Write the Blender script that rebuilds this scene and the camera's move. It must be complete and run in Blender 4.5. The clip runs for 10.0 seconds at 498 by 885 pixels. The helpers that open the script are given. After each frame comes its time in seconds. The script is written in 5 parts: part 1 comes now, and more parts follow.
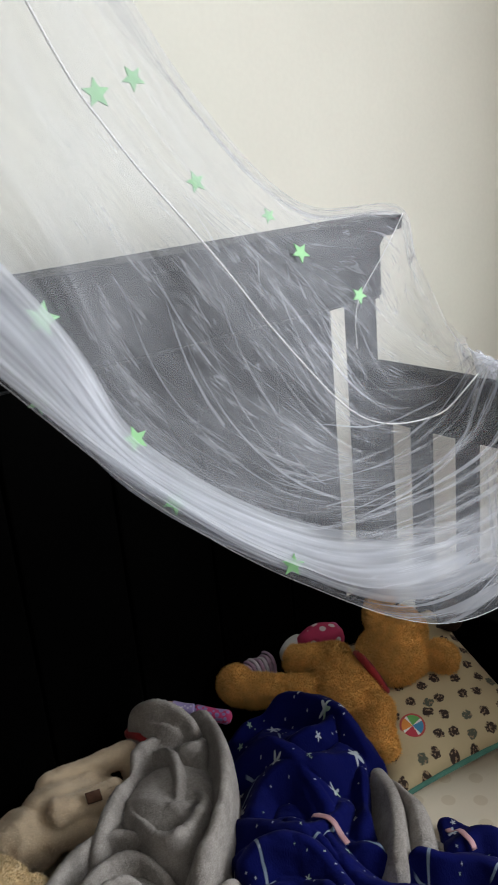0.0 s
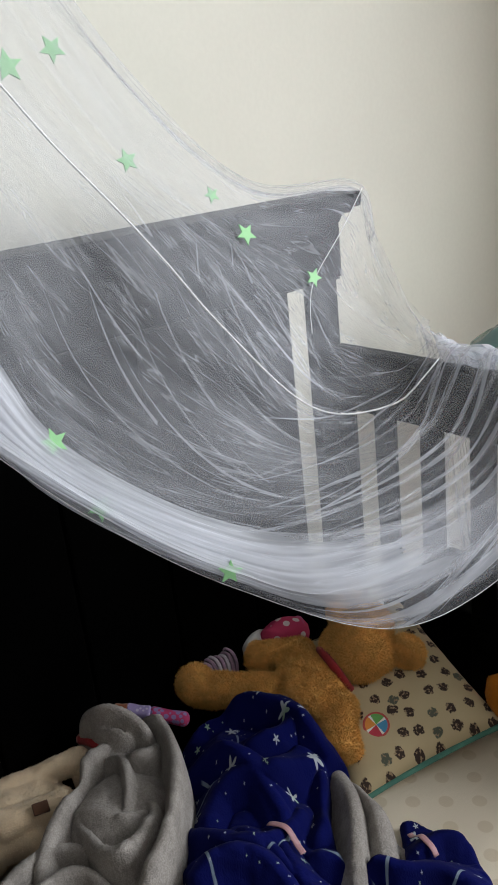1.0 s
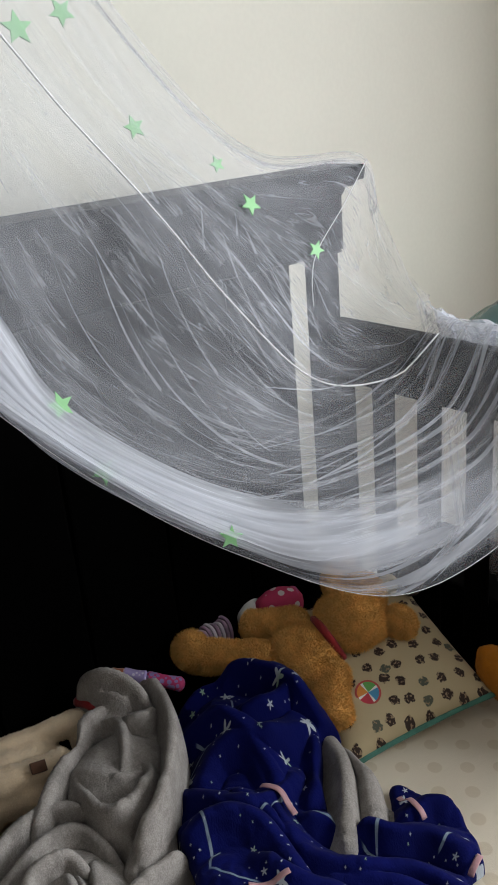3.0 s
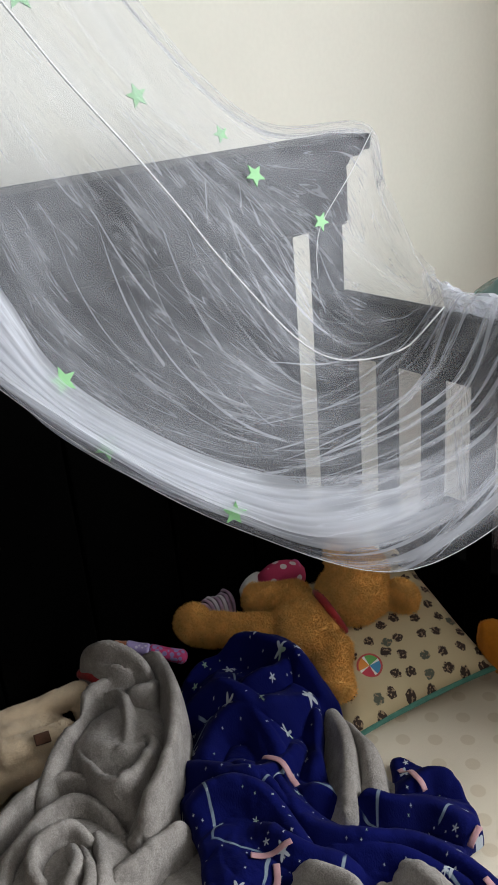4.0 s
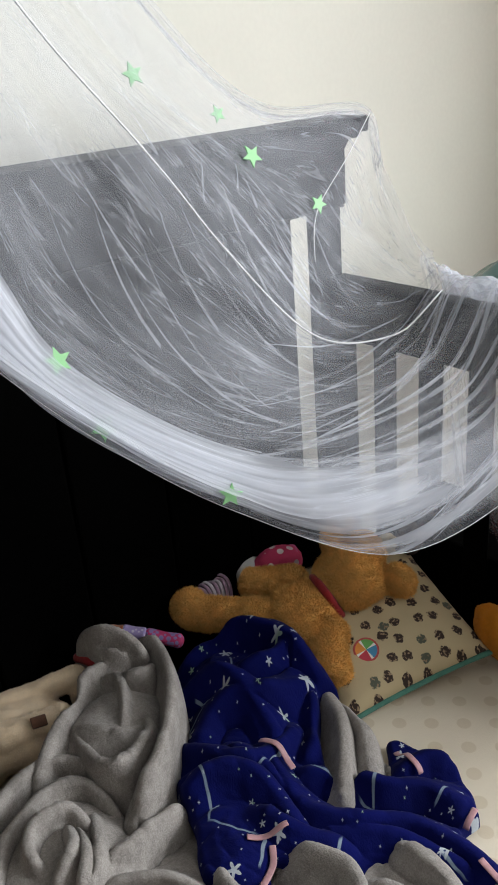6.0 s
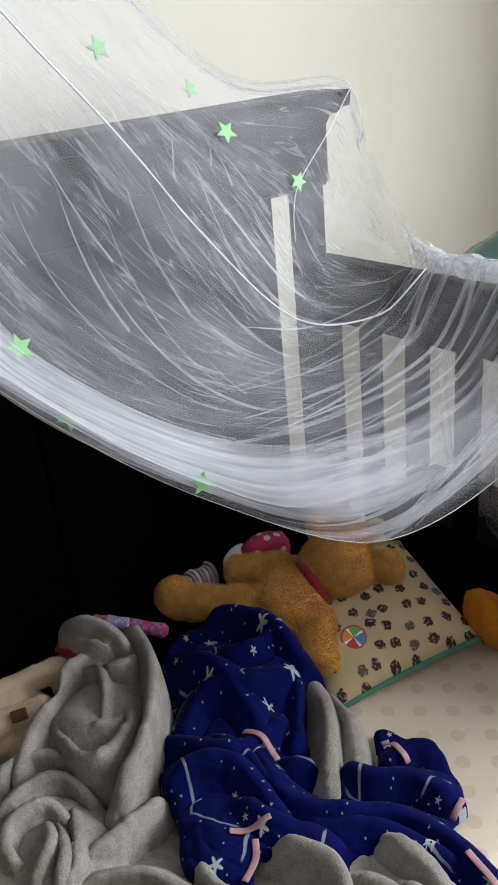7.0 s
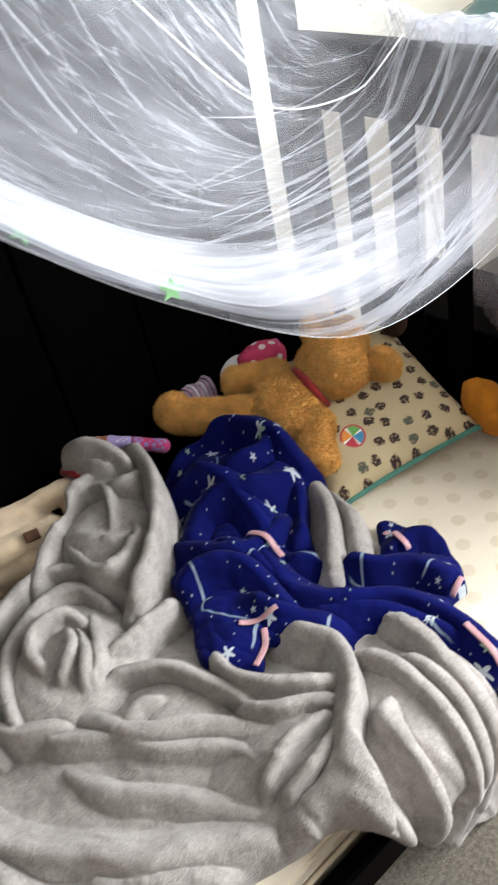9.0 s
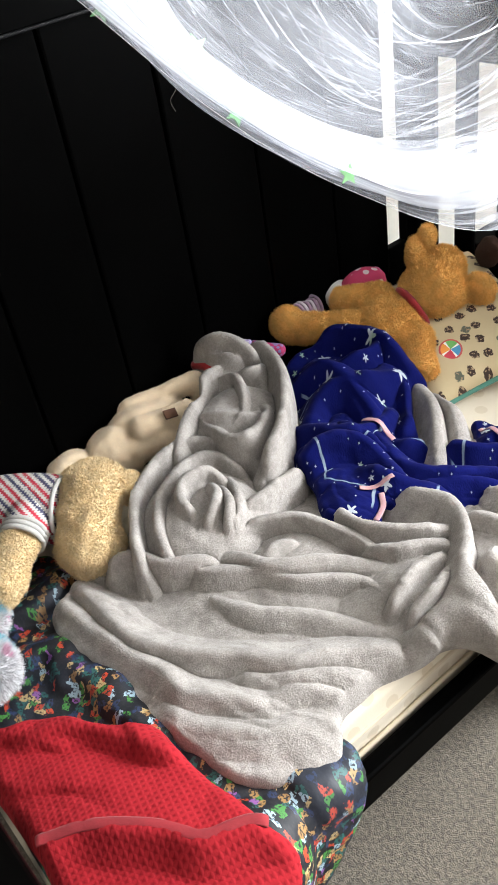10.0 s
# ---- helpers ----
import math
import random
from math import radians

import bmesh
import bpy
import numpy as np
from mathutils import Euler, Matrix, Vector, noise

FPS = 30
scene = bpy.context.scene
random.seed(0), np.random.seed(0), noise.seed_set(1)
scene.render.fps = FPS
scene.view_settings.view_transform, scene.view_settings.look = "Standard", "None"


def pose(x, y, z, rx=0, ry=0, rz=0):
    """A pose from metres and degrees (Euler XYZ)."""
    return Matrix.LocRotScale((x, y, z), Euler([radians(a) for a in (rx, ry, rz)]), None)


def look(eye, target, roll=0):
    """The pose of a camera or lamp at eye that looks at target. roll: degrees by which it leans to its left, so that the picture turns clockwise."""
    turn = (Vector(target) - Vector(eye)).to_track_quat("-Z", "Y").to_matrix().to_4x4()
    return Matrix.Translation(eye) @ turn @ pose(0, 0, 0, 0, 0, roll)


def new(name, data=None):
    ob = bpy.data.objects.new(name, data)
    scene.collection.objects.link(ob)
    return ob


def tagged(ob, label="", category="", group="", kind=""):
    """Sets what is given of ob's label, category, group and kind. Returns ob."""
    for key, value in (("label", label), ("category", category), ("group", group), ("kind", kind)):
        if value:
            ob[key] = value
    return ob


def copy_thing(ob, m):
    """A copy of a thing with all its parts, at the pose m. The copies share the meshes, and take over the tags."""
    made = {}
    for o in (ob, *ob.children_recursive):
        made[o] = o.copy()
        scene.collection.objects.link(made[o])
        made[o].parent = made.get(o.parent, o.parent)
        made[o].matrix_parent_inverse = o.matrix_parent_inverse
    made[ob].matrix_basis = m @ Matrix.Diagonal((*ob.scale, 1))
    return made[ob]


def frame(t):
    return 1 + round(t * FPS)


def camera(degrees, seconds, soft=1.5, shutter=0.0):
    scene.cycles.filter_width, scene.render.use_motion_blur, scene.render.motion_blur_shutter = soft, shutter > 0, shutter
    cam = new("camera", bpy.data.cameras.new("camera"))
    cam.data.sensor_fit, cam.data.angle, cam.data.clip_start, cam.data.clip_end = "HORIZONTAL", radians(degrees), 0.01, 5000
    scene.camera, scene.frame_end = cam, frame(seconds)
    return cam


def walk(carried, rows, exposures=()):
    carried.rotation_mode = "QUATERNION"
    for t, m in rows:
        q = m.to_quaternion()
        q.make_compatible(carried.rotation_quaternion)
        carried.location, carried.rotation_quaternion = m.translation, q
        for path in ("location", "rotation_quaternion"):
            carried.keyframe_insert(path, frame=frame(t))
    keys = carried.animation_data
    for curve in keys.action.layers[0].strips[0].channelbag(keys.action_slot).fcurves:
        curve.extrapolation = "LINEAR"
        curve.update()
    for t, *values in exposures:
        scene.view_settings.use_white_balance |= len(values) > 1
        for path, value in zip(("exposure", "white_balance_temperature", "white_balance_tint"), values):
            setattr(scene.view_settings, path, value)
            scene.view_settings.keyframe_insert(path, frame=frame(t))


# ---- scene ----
cam = camera(32.8, 10.0, soft=1.7, shutter=0.25)
PATH = [
    (0, (1.132, 0.095, 1.384), (-0.36, 1.255, 0.731), -5.4),
    (0.5, (1.13, 0.186, 1.382), (-0.346, 1.35, 0.699), -7.0),
    (1, (1.122, 0.196, 1.38), (-0.352, 1.348, 0.671), -6.3),
    (1.5, (1.133, 0.198, 1.382), (-0.336, 1.35, 0.666), -6.2),
    (2, (1.137, 0.183, 1.376), (-0.327, 1.339, 0.653), -6.3),
    (3.5, (1.12, 0.176, 1.378), (-0.321, 1.315, 0.584), -4.7),
    (4, (1.118, 0.179, 1.38), (-0.314, 1.304, 0.555), -5.0),
    (4.5, (1.117, 0.171, 1.379), (-0.317, 1.288, 0.545), -5.3),
    (5, (1.12, 0.173, 1.377), (-0.311, 1.292, 0.541), -5.2),
    (5.5, (1.12, 0.169, 1.375), (-0.309, 1.289, 0.534), -4.9),
    (6, (1.118, 0.18, 1.37), (-0.304, 1.301, 0.521), -4.9),
    (7.5, (1.111, 0.296, 1.355), (-0.287, 1.402, 0.449), -6.6),
    (7.8, (1.107, 0.359, 1.35), (-0.259, 1.494, 0.429), -7.0),
    (8, (1.107, 0.389, 1.331), (-0.224, 1.543, 0.385), -7.5),
    (8.1, (1.102, 0.403, 1.325), (-0.192, 1.559, 0.331), -7.8),
    (8.2, (1.112, 0.412, 1.326), (-0.178, 1.524, 0.276), -8.0),
    (8.3, (1.109, 0.395, 1.321), (-0.169, 1.49, 0.24), -8.9),
    (8.5, (1.114, 0.371, 1.299), (-0.156, 1.354, 0.106), -11.2),
    (8.7, (1.131, 0.348, 1.299), (-0.147, 1.268, 0.066), -12.4),
    (9, (1.141, 0.261, 1.325), (-0.165, 1.144, 0.094), -12.9),
    (9.5, (1.193, 0.06, 1.325), (-0.136, 0.889, 0.082), -12.9),
    (10, (1.211, -0.041, 1.329), (-0.109, 0.816, 0.095), -10.3),
]
EXPOSURES = [(0.0, -0.12), (2.0, -0.24), (3.6, -0.2), (4.5, 0.05), (7.5, 0.0), (8.1, 0.08), (8.5, 0.58), (8.8, 0.98), (9.2, 1.1), (10.0, 1.48)]
walk(cam, [(t, look(eye, target, roll)) for t, eye, target, roll in PATH], EXPOSURES)

# ---------------------------------------------------------------- light
world = bpy.data.worlds.new("overcast_sky")
scene.world = world
world.use_nodes = True
wn = world.node_tree.nodes
sky = wn.new("ShaderNodeTexSky")
sky.sky_type = "NISHITA"
sky.sun_disc = False
sky.sun_elevation, sky.sun_rotation = radians(38), radians(100)
world.node_tree.links.new(sky.outputs[0], wn["Background"].inputs["Color"])
wn["Background"].inputs["Strength"].default_value = 0.1

sun = new("sun", bpy.data.lights.new("sun", "SUN"))
sun.data.energy, sun.data.angle, sun.data.color = 1.0, radians(12), (1.0, 0.96, 0.9)
sun.matrix_world = look((-6, 7.5, 6.5), (0, 3.6, 0))

window_light = new("window_light", bpy.data.lights.new("window_light", "AREA"))
window_light.data.shape = "RECTANGLE"
window_light.data.size, window_light.data.size_y = 1.7, 1.25
window_light.data.energy, window_light.data.color = 97, (0.94, 0.975, 1.0)
window_light.matrix_world = look((1.95, 2.32, 1.55), (1.95, 0, 1.45))


# ---------------------------------------------------------------- materials
def nodes_of(name):
    m = bpy.data.materials.new(name)
    m.use_nodes = True
    nt = m.node_tree
    return m, nt, nt.nodes["Principled BSDF"]


def mixed(nt, fac, a, b):
    """A colour mix; a and b are colours or sockets."""
    n = nt.nodes.new("ShaderNodeMix")
    n.data_type = "RGBA"
    for socket, value in ((n.inputs["Factor"], fac), (n.inputs["A"], a), (n.inputs["B"], b)):
        if isinstance(value, (int, float)):
            socket.default_value = value
        elif isinstance(value, tuple):
            socket.default_value = (*value[:3], 1)
        else:
            nt.links.new(value, socket)
    return n.outputs["Result"]


def maths(nt, op, a, b=0.0, c=0.0):
    n = nt.nodes.new("ShaderNodeMath")
    n.operation = op
    for socket, value in zip(n.inputs, (a, b, c)):
        if isinstance(value, (int, float)):
            socket.default_value = value
        else:
            nt.links.new(value, socket)
    return n.outputs[0]


def coords(nt, kind="Object", scale=(1, 1, 1), turn=0.0):
    tc = nt.nodes.new("ShaderNodeTexCoord")
    mp = nt.nodes.new("ShaderNodeMapping")
    mp.inputs["Scale"].default_value = scale
    mp.inputs["Rotation"].default_value = (0, 0, turn)
    nt.links.new(tc.outputs[kind], mp.inputs["Vector"])
    return mp.outputs[0]


def noise_of(nt, vec, scale, detail=3, rough=0.5):
    n = nt.nodes.new("ShaderNodeTexNoise")
    n.inputs["Scale"].default_value, n.inputs["Detail"].default_value, n.inputs["Roughness"].default_value = scale, detail, rough
    nt.links.new(vec, n.inputs["Vector"])
    return n.outputs[0]


def ramp(nt, fac, lo, hi):
    n = nt.nodes.new("ShaderNodeMapRange")
    n.interpolation_type = "SMOOTHSTEP"
    n.inputs["From Min"].default_value, n.inputs["From Max"].default_value = lo, hi
    nt.links.new(fac, n.inputs["Value"])
    return n.outputs[0]


def bumped(nt, bsdf, height, strength, distance):
    b = nt.nodes.new("ShaderNodeBump")
    b.inputs["Strength"].default_value, b.inputs["Distance"].default_value = strength, distance
    nt.links.new(height, b.inputs["Height"])
    nt.links.new(b.outputs[0], bsdf.inputs["Normal"])


def surface(name, colour, rough=0.6, vary=0.15, scale=12, grain=200, bump=0.2, depth=0.002, sheen=0.0, dark=None, spec=0.5, kind="Object"):
    """A plain surface with broad and fine variation of colour and fine relief."""
    m, nt, p = nodes_of(name)
    v = coords(nt, kind)
    broad = noise_of(nt, v, scale, 4)
    fine = noise_of(nt, v, grain, 2)
    low = dark or tuple(c * (1 - vary) for c in colour)
    hi = tuple(min(1, c * (1 + vary * 0.6)) for c in colour)
    c1 = mixed(nt, ramp(nt, broad, 0.3, 0.7), low, hi)
    c2 = mixed(nt, maths(nt, "MULTIPLY", ramp(nt, fine, 0.35, 0.65), min(0.5, vary)), c1, tuple(c * 0.6 for c in colour))
    nt.links.new(c2, p.inputs["Base Color"])
    p.inputs["Roughness"].default_value = rough
    p.inputs["Specular IOR Level"].default_value = spec
    p.inputs["Sheen Weight"].default_value = sheen
    bumped(nt, p, fine, bump, depth)
    return m


M_WALL = surface("cream_wall_paint", (0.87, 0.852, 0.765), 0.75, 0.04, 1.5, 90, 0.12, 0.002)
# Unseen walls and ceiling: coloured dark so that less light bounces back.
M_DIMWALL = surface("dimmed_unseen_wall", (0.27, 0.248, 0.225), 0.8, 0.05, 1.5, 90, 0.1, 0.002)
M_CEIL = surface("dimmed_unseen_ceiling", (0.54, 0.53, 0.51), 0.8, 0.03, 2, 60, 0.1, 0.002)
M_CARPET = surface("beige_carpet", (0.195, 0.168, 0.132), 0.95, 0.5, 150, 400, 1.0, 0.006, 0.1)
M_BLACK = surface("black_lacquered_wood", (0.0008, 0.0008, 0.0008), 0.42, 0.3, 6, 70, 0.06, 0.001, spec=0.016)
M_GLOSS = surface("black_glossy_bead", (0.012, 0.012, 0.013), 0.3, 0.2, 6, 70, 0.05, 0.001, spec=0.12)
M_WHITE = surface("white_painted_wood", (0.78, 0.77, 0.74), 0.5, 0.06, 5, 60, 0.08, 0.001)


def brushed_fleece():
    """Grey fleece whose short pile is brushed lighter and darker in patches."""
    m, nt, p = nodes_of("grey_fleece")
    v = coords(nt)
    patches = ramp(nt, noise_of(nt, coords(nt, "Object", (1, 1.5, 1), radians(30)), 26, 5, 0.6), 0.38, 0.64)
    nap = noise_of(nt, v, 420, 3, 0.6)
    strokes = noise_of(nt, coords(nt, "Object", (260, 90, 160), radians(35)), 1.0, 2)
    base = mixed(nt, patches, (0.29, 0.268, 0.25), (0.42, 0.39, 0.366))
    col = mixed(nt, maths(nt, "MULTIPLY", ramp(nt, strokes, 0.35, 0.7), 0.35), base, (0.46, 0.42, 0.39))
    col = mixed(nt, maths(nt, "MULTIPLY", ramp(nt, nap, 0.62, 0.40), 0.3), col, (0.15, 0.132, 0.12))
    nt.links.new(col, p.inputs["Base Color"])
    p.inputs["Roughness"].default_value = 0.97
    p.inputs["Sheen Weight"].default_value = 0.15
    p.inputs["Specular IOR Level"].default_value = 0.15
    bumped(nt, p, maths(nt, "ADD", nap, maths(nt, "MULTIPLY", strokes, 0.8)), 0.7, 0.0028)
    return m


M_GREY = brushed_fleece()
M_FURB = surface("ginger_plush", (0.86, 0.50, 0.15), 0.95, 0.15, 50, 300, 0.8, 0.004, 0.1, spec=0.04)
M_FURT = surface("tan_curly_plush", (0.80, 0.62, 0.36), 0.95, 0.15, 45, 260, 0.9, 0.005, 0.3, spec=0.04)
M_CREAM = surface("cream_plush", (0.76, 0.61, 0.43), 0.95, 0.15, 25, 380, 0.5, 0.002, 0.5, spec=0.04)
M_BROWN = surface("brown_felt", (0.09, 0.035, 0.015), 0.9, 0.2, 40, 300, 0.4, 0.002, 0.3)
M_RED = surface("red_felt", (0.30, 0.008, 0.012), 0.85, 0.2, 40, 300, 0.4, 0.002, 0.2)
M_ORANGE = surface("orange_plush", (0.56, 0.21, 0.02), 0.9, 0.2, 30, 380, 0.4, 0.002, 0.1, spec=0.04)
M_PINKTRIM = surface("pink_satin_binding", (0.50, 0.27, 0.29), 0.55, 0.15, 30, 300, 0.3, 0.001, 0.2)
M_TEALTRIM = surface("teal_piping", (0.06, 0.20, 0.15), 0.8, 0.15, 40, 400, 0.3, 0.001, 0.2)
M_PURPLE = surface("lilac_yarn", (0.42, 0.27, 0.38), 0.9, 0.3, 60, 400, 0.5, 0.002, 0.3)
M_BEIGE = surface("beige_plastic", (0.62, 0.58, 0.46), 0.45, 0.06, 8, 100, 0.05, 0.001)
M_HOTPINK = surface("pink_plastic", (0.72, 0.05, 0.16), 0.35, 0.1, 8, 80, 0.05, 0.001)
M_STAR = surface("pale_green_plastic", (0.36, 0.74, 0.36), 0.5, 0.08, 30, 200, 0.1, 0.001)
M_NETCORD = surface("white_net_seam", (0.88, 0.88, 0.90), 0.9, 0.05, 40, 400, 0.4, 0.001)


def dotted_sheet():
    """Cream cotton with staggered tan dots, laid out along the cloth by its UV map in metres."""
    m, nt, p = nodes_of("dotted_cotton_sheet")
    v = coords(nt, "UV", (1, 1, 1), radians(45))
    vo = nt.nodes.new("ShaderNodeTexVoronoi")
    vo.voronoi_dimensions = "2D"
    vo.inputs["Scale"].default_value, vo.inputs["Randomness"].default_value = 19.0, 0.0
    nt.links.new(v, vo.inputs["Vector"])
    dots = ramp(nt, vo.outputs["Distance"], 0.245, 0.205)
    ob = coords(nt)
    weave = noise_of(nt, ob, 500, 2)
    broad = noise_of(nt, ob, 9, 3)
    base = mixed(nt, broad, (0.64, 0.56, 0.435), (0.72, 0.645, 0.52))
    col = mixed(nt, maths(nt, "MULTIPLY", dots, 0.26), base, (0.36, 0.24, 0.10))
    nt.links.new(col, p.inputs["Base Color"])
    p.inputs["Roughness"].default_value = 0.85
    p.inputs["Sheen Weight"].default_value = 0.2
    folds = noise_of(nt, coords(nt, "Object", (30, 6, 10)), 1.0, 3)
    bumped(nt, p, maths(nt, "ADD", maths(nt, "MULTIPLY", weave, 0.1), folds), 0.5, 0.006)
    return m


def cupcake_cotton():
    """Cream cotton with small scattered dark brown and green-grey prints."""
    m, nt, p = nodes_of("printed_pillow_cotton")
    v = coords(nt, "UV", (1, 1, 1), radians(20))
    vo = nt.nodes.new("ShaderNodeTexVoronoi")
    vo.voronoi_dimensions = "2D"
    vo.inputs["Scale"].default_value, vo.inputs["Randomness"].default_value = 29, 0.55
    nt.links.new(v, vo.inputs["Vector"])
    wob = noise_of(nt, v, 140, 2)
    d = maths(nt, "ADD", vo.outputs["Distance"], maths(nt, "MULTIPLY", maths(nt, "SUBTRACT", wob, 0.5), 0.34))
    mark = ramp(nt, d, 0.29, 0.23)
    sep = nt.nodes.new("ShaderNodeSeparateColor")
    nt.links.new(vo.outputs["Color"], sep.inputs[0])
    c = mixed(nt, ramp(nt, sep.outputs[0], 0.88, 0.91), (0.035, 0.018, 0.012), (0.09, 0.10, 0.07))
    c = mixed(nt, ramp(nt, noise_of(nt, v, 210, 1), 0.55, 0.62), c, (0.30, 0.21, 0.13))
    base = mixed(nt, noise_of(nt, v, 14, 3), (0.47, 0.375, 0.22), (0.54, 0.44, 0.27))
    nt.links.new(mixed(nt, mark, base, c), p.inputs["Base Color"])
    p.inputs["Roughness"].default_value = 0.85
    bumped(nt, p, noise_of(nt, v, 35, 4), 0.25, 0.006)
    return m


def starry_fleece():
    """Royal blue fleece printed with small stars, dots and thin pale lines."""
    m, nt, p = nodes_of("blue_starry_fleece")
    v = coords(nt, "UV")
    base = mixed(nt, noise_of(nt, v, 12, 4), (0.0009, 0.0018, 0.032), (0.0018, 0.0048, 0.108))

    def stars(scale, size, keep, points):
        vo = nt.nodes.new("ShaderNodeTexVoronoi")
        vo.voronoi_dimensions = "2D"
        vo.inputs["Scale"].default_value = scale
        nt.links.new(v, vo.inputs["Vector"])
        sub = nt.nodes.new("ShaderNodeVectorMath")
        sub.operation = "SUBTRACT"
        nt.links.new(v, sub.inputs[0])
        nt.links.new(vo.outputs["Position"], sub.inputs[1])
        xyz = nt.nodes.new("ShaderNodeSeparateXYZ")
        nt.links.new(sub.outputs[0], xyz.inputs[0])
        ang = maths(nt, "ARCTAN2", xyz.outputs[1], xyz.outputs[0])
        sep = nt.nodes.new("ShaderNodeSeparateColor")
        nt.links.new(vo.outputs["Color"], sep.inputs[0])
        lobes = maths(nt, "COSINE", maths(nt, "ADD", maths(nt, "MULTIPLY", ang, points), maths(nt, "MULTIPLY", sep.outputs[1], 6.0)))
        reach = maths(nt, "MULTIPLY", maths(nt, "MULTIPLY_ADD", maths(nt, "POWER", maths(nt, "MULTIPLY_ADD", lobes, 0.5, 0.5), 1.5), 0.72, 0.42), size)
        inside = ramp(nt, maths(nt, "SUBTRACT", maths(nt, "MULTIPLY", vo.outputs["Distance"], 1.0 / scale), reach), 0.0006, -0.0006)
        return maths(nt, "MULTIPLY", inside, maths(nt, "LESS_THAN", sep.outputs[0], keep))

    big = stars(13, 0.0095, 0.42, 5.0)
    small = stars(24, 0.0042, 0.35, 5.0)
    specks = stars(60, 0.0013, 0.35, 4.0)
    vl = nt.nodes.new("ShaderNodeTexVoronoi")
    vl.voronoi_dimensions, vl.feature = "2D", "DISTANCE_TO_EDGE"
    vl.inputs["Scale"].default_value = 7.0
    warp = nt.nodes.new("ShaderNodeVectorMath")
    warp.operation = "MULTIPLY_ADD"
    nz = nt.nodes.new("ShaderNodeTexNoise")
    nz.inputs["Scale"].default_value = 9
    nt.links.new(v, nz.inputs["Vector"])
    nt.links.new(nz.outputs["Color"], warp.inputs[0])
    warp.inputs[1].default_value = (0.05, 0.05, 0)
    nt.links.new(v, warp.inputs[2])
    nt.links.new(warp.outputs[0], vl.inputs["Vector"])
    line = maths(nt, "MULTIPLY", ramp(nt, vl.outputs["Distance"], 0.016, 0.010), ramp(nt, noise_of(nt, v, 15, 1), 0.53, 0.57))
    tone = mixed(nt, noise_of(nt, v, 30, 1), (0.22, 0.36, 0.50), (0.44, 0.50, 0.52))
    greenish = mixed(nt, ramp(nt, noise_of(nt, v, 18, 1), 0.55, 0.65), (0.46, 0.50, 0.54), (0.28, 0.40, 0.29))
    col = mixed(nt, maths(nt, "MULTIPLY", line, 0.55), base, tone)
    for s in (big, small, specks):
        col = mixed(nt, maths(nt, "MULTIPLY", s, 0.9), col, greenish)
    nt.links.new(col, p.inputs["Base Color"])
    p.inputs["Roughness"].default_value = 0.92
    p.inputs["Sheen Weight"].default_value = 0.02
    p.inputs["Specular IOR Level"].default_value = 0.1
    bumped(nt, p, noise_of(nt, v, 420, 2), 0.4, 0.002)
    return m


def busy_print():
    """Dark cotton printed with many small coloured patches."""
    m, nt, p = nodes_of("dark_busy_print_cotton")
    v = coords(nt, "UV")
    warp = nt.nodes.new("ShaderNodeVectorMath")
    warp.operation = "MULTIPLY_ADD"
    nz = nt.nodes.new("ShaderNodeTexNoise")
    nz.inputs["Scale"].default_value, nz.inputs["Detail"].default_value = 80, 3
    nt.links.new(v, nz.inputs["Vector"])
    nt.links.new(nz.outputs["Color"], warp.inputs[0])
    warp.inputs[1].default_value = (0.02, 0.02, 0)
    nt.links.new(v, warp.inputs[2])
    vo = nt.nodes.new("ShaderNodeTexVoronoi")
    vo.voronoi_dimensions = "2D"
    vo.inputs["Scale"].default_value = 105
    nt.links.new(warp.outputs[0], vo.inputs["Vector"])
    sep = nt.nodes.new("ShaderNodeSeparateColor")
    nt.links.new(vo.outputs["Color"], sep.inputs[0])
    cr = nt.nodes.new("ShaderNodeValToRGB")
    cr.color_ramp.interpolation = "CONSTANT"
    tones = [(0.0, (0.006, 0.007, 0.011)), (0.45, (0.02, 0.035, 0.09)), (0.55, (0.30, 0.17, 0.06)), (0.63, (0.02, 0.10, 0.09)),
             (0.72, (0.42, 0.05, 0.02)), (0.79, (0.05, 0.20, 0.04)), (0.86, (0.46, 0.33, 0.15)), (0.93, (0.30, 0.42, 0.50)), (0.97, (0.22, 0.08, 0.28))]
    for i, (at, c) in enumerate(tones):
        e = cr.color_ramp.elements[i] if i < 2 else cr.color_ramp.elements.new(at)
        e.position, e.color = at, (*c, 1)
    nt.links.new(sep.outputs[0], cr.inputs[0])
    col = mixed(nt, ramp(nt, noise_of(nt, v, 260, 2), 0.50, 0.60), cr.outputs[0], (0.012, 0.012, 0.016))
    col = mixed(nt, ramp(nt, noise_of(nt, v, 9, 2), 0.50, 0.62), col, mixed(nt, 0.25, col, (0.02, 0.03, 0.06)))
    nt.links.new(col, p.inputs["Base Color"])
    p.inputs["Roughness"].default_value = 0.6
    bumped(nt, p, noise_of(nt, v, 22, 4), 0.35, 0.008)
    return m


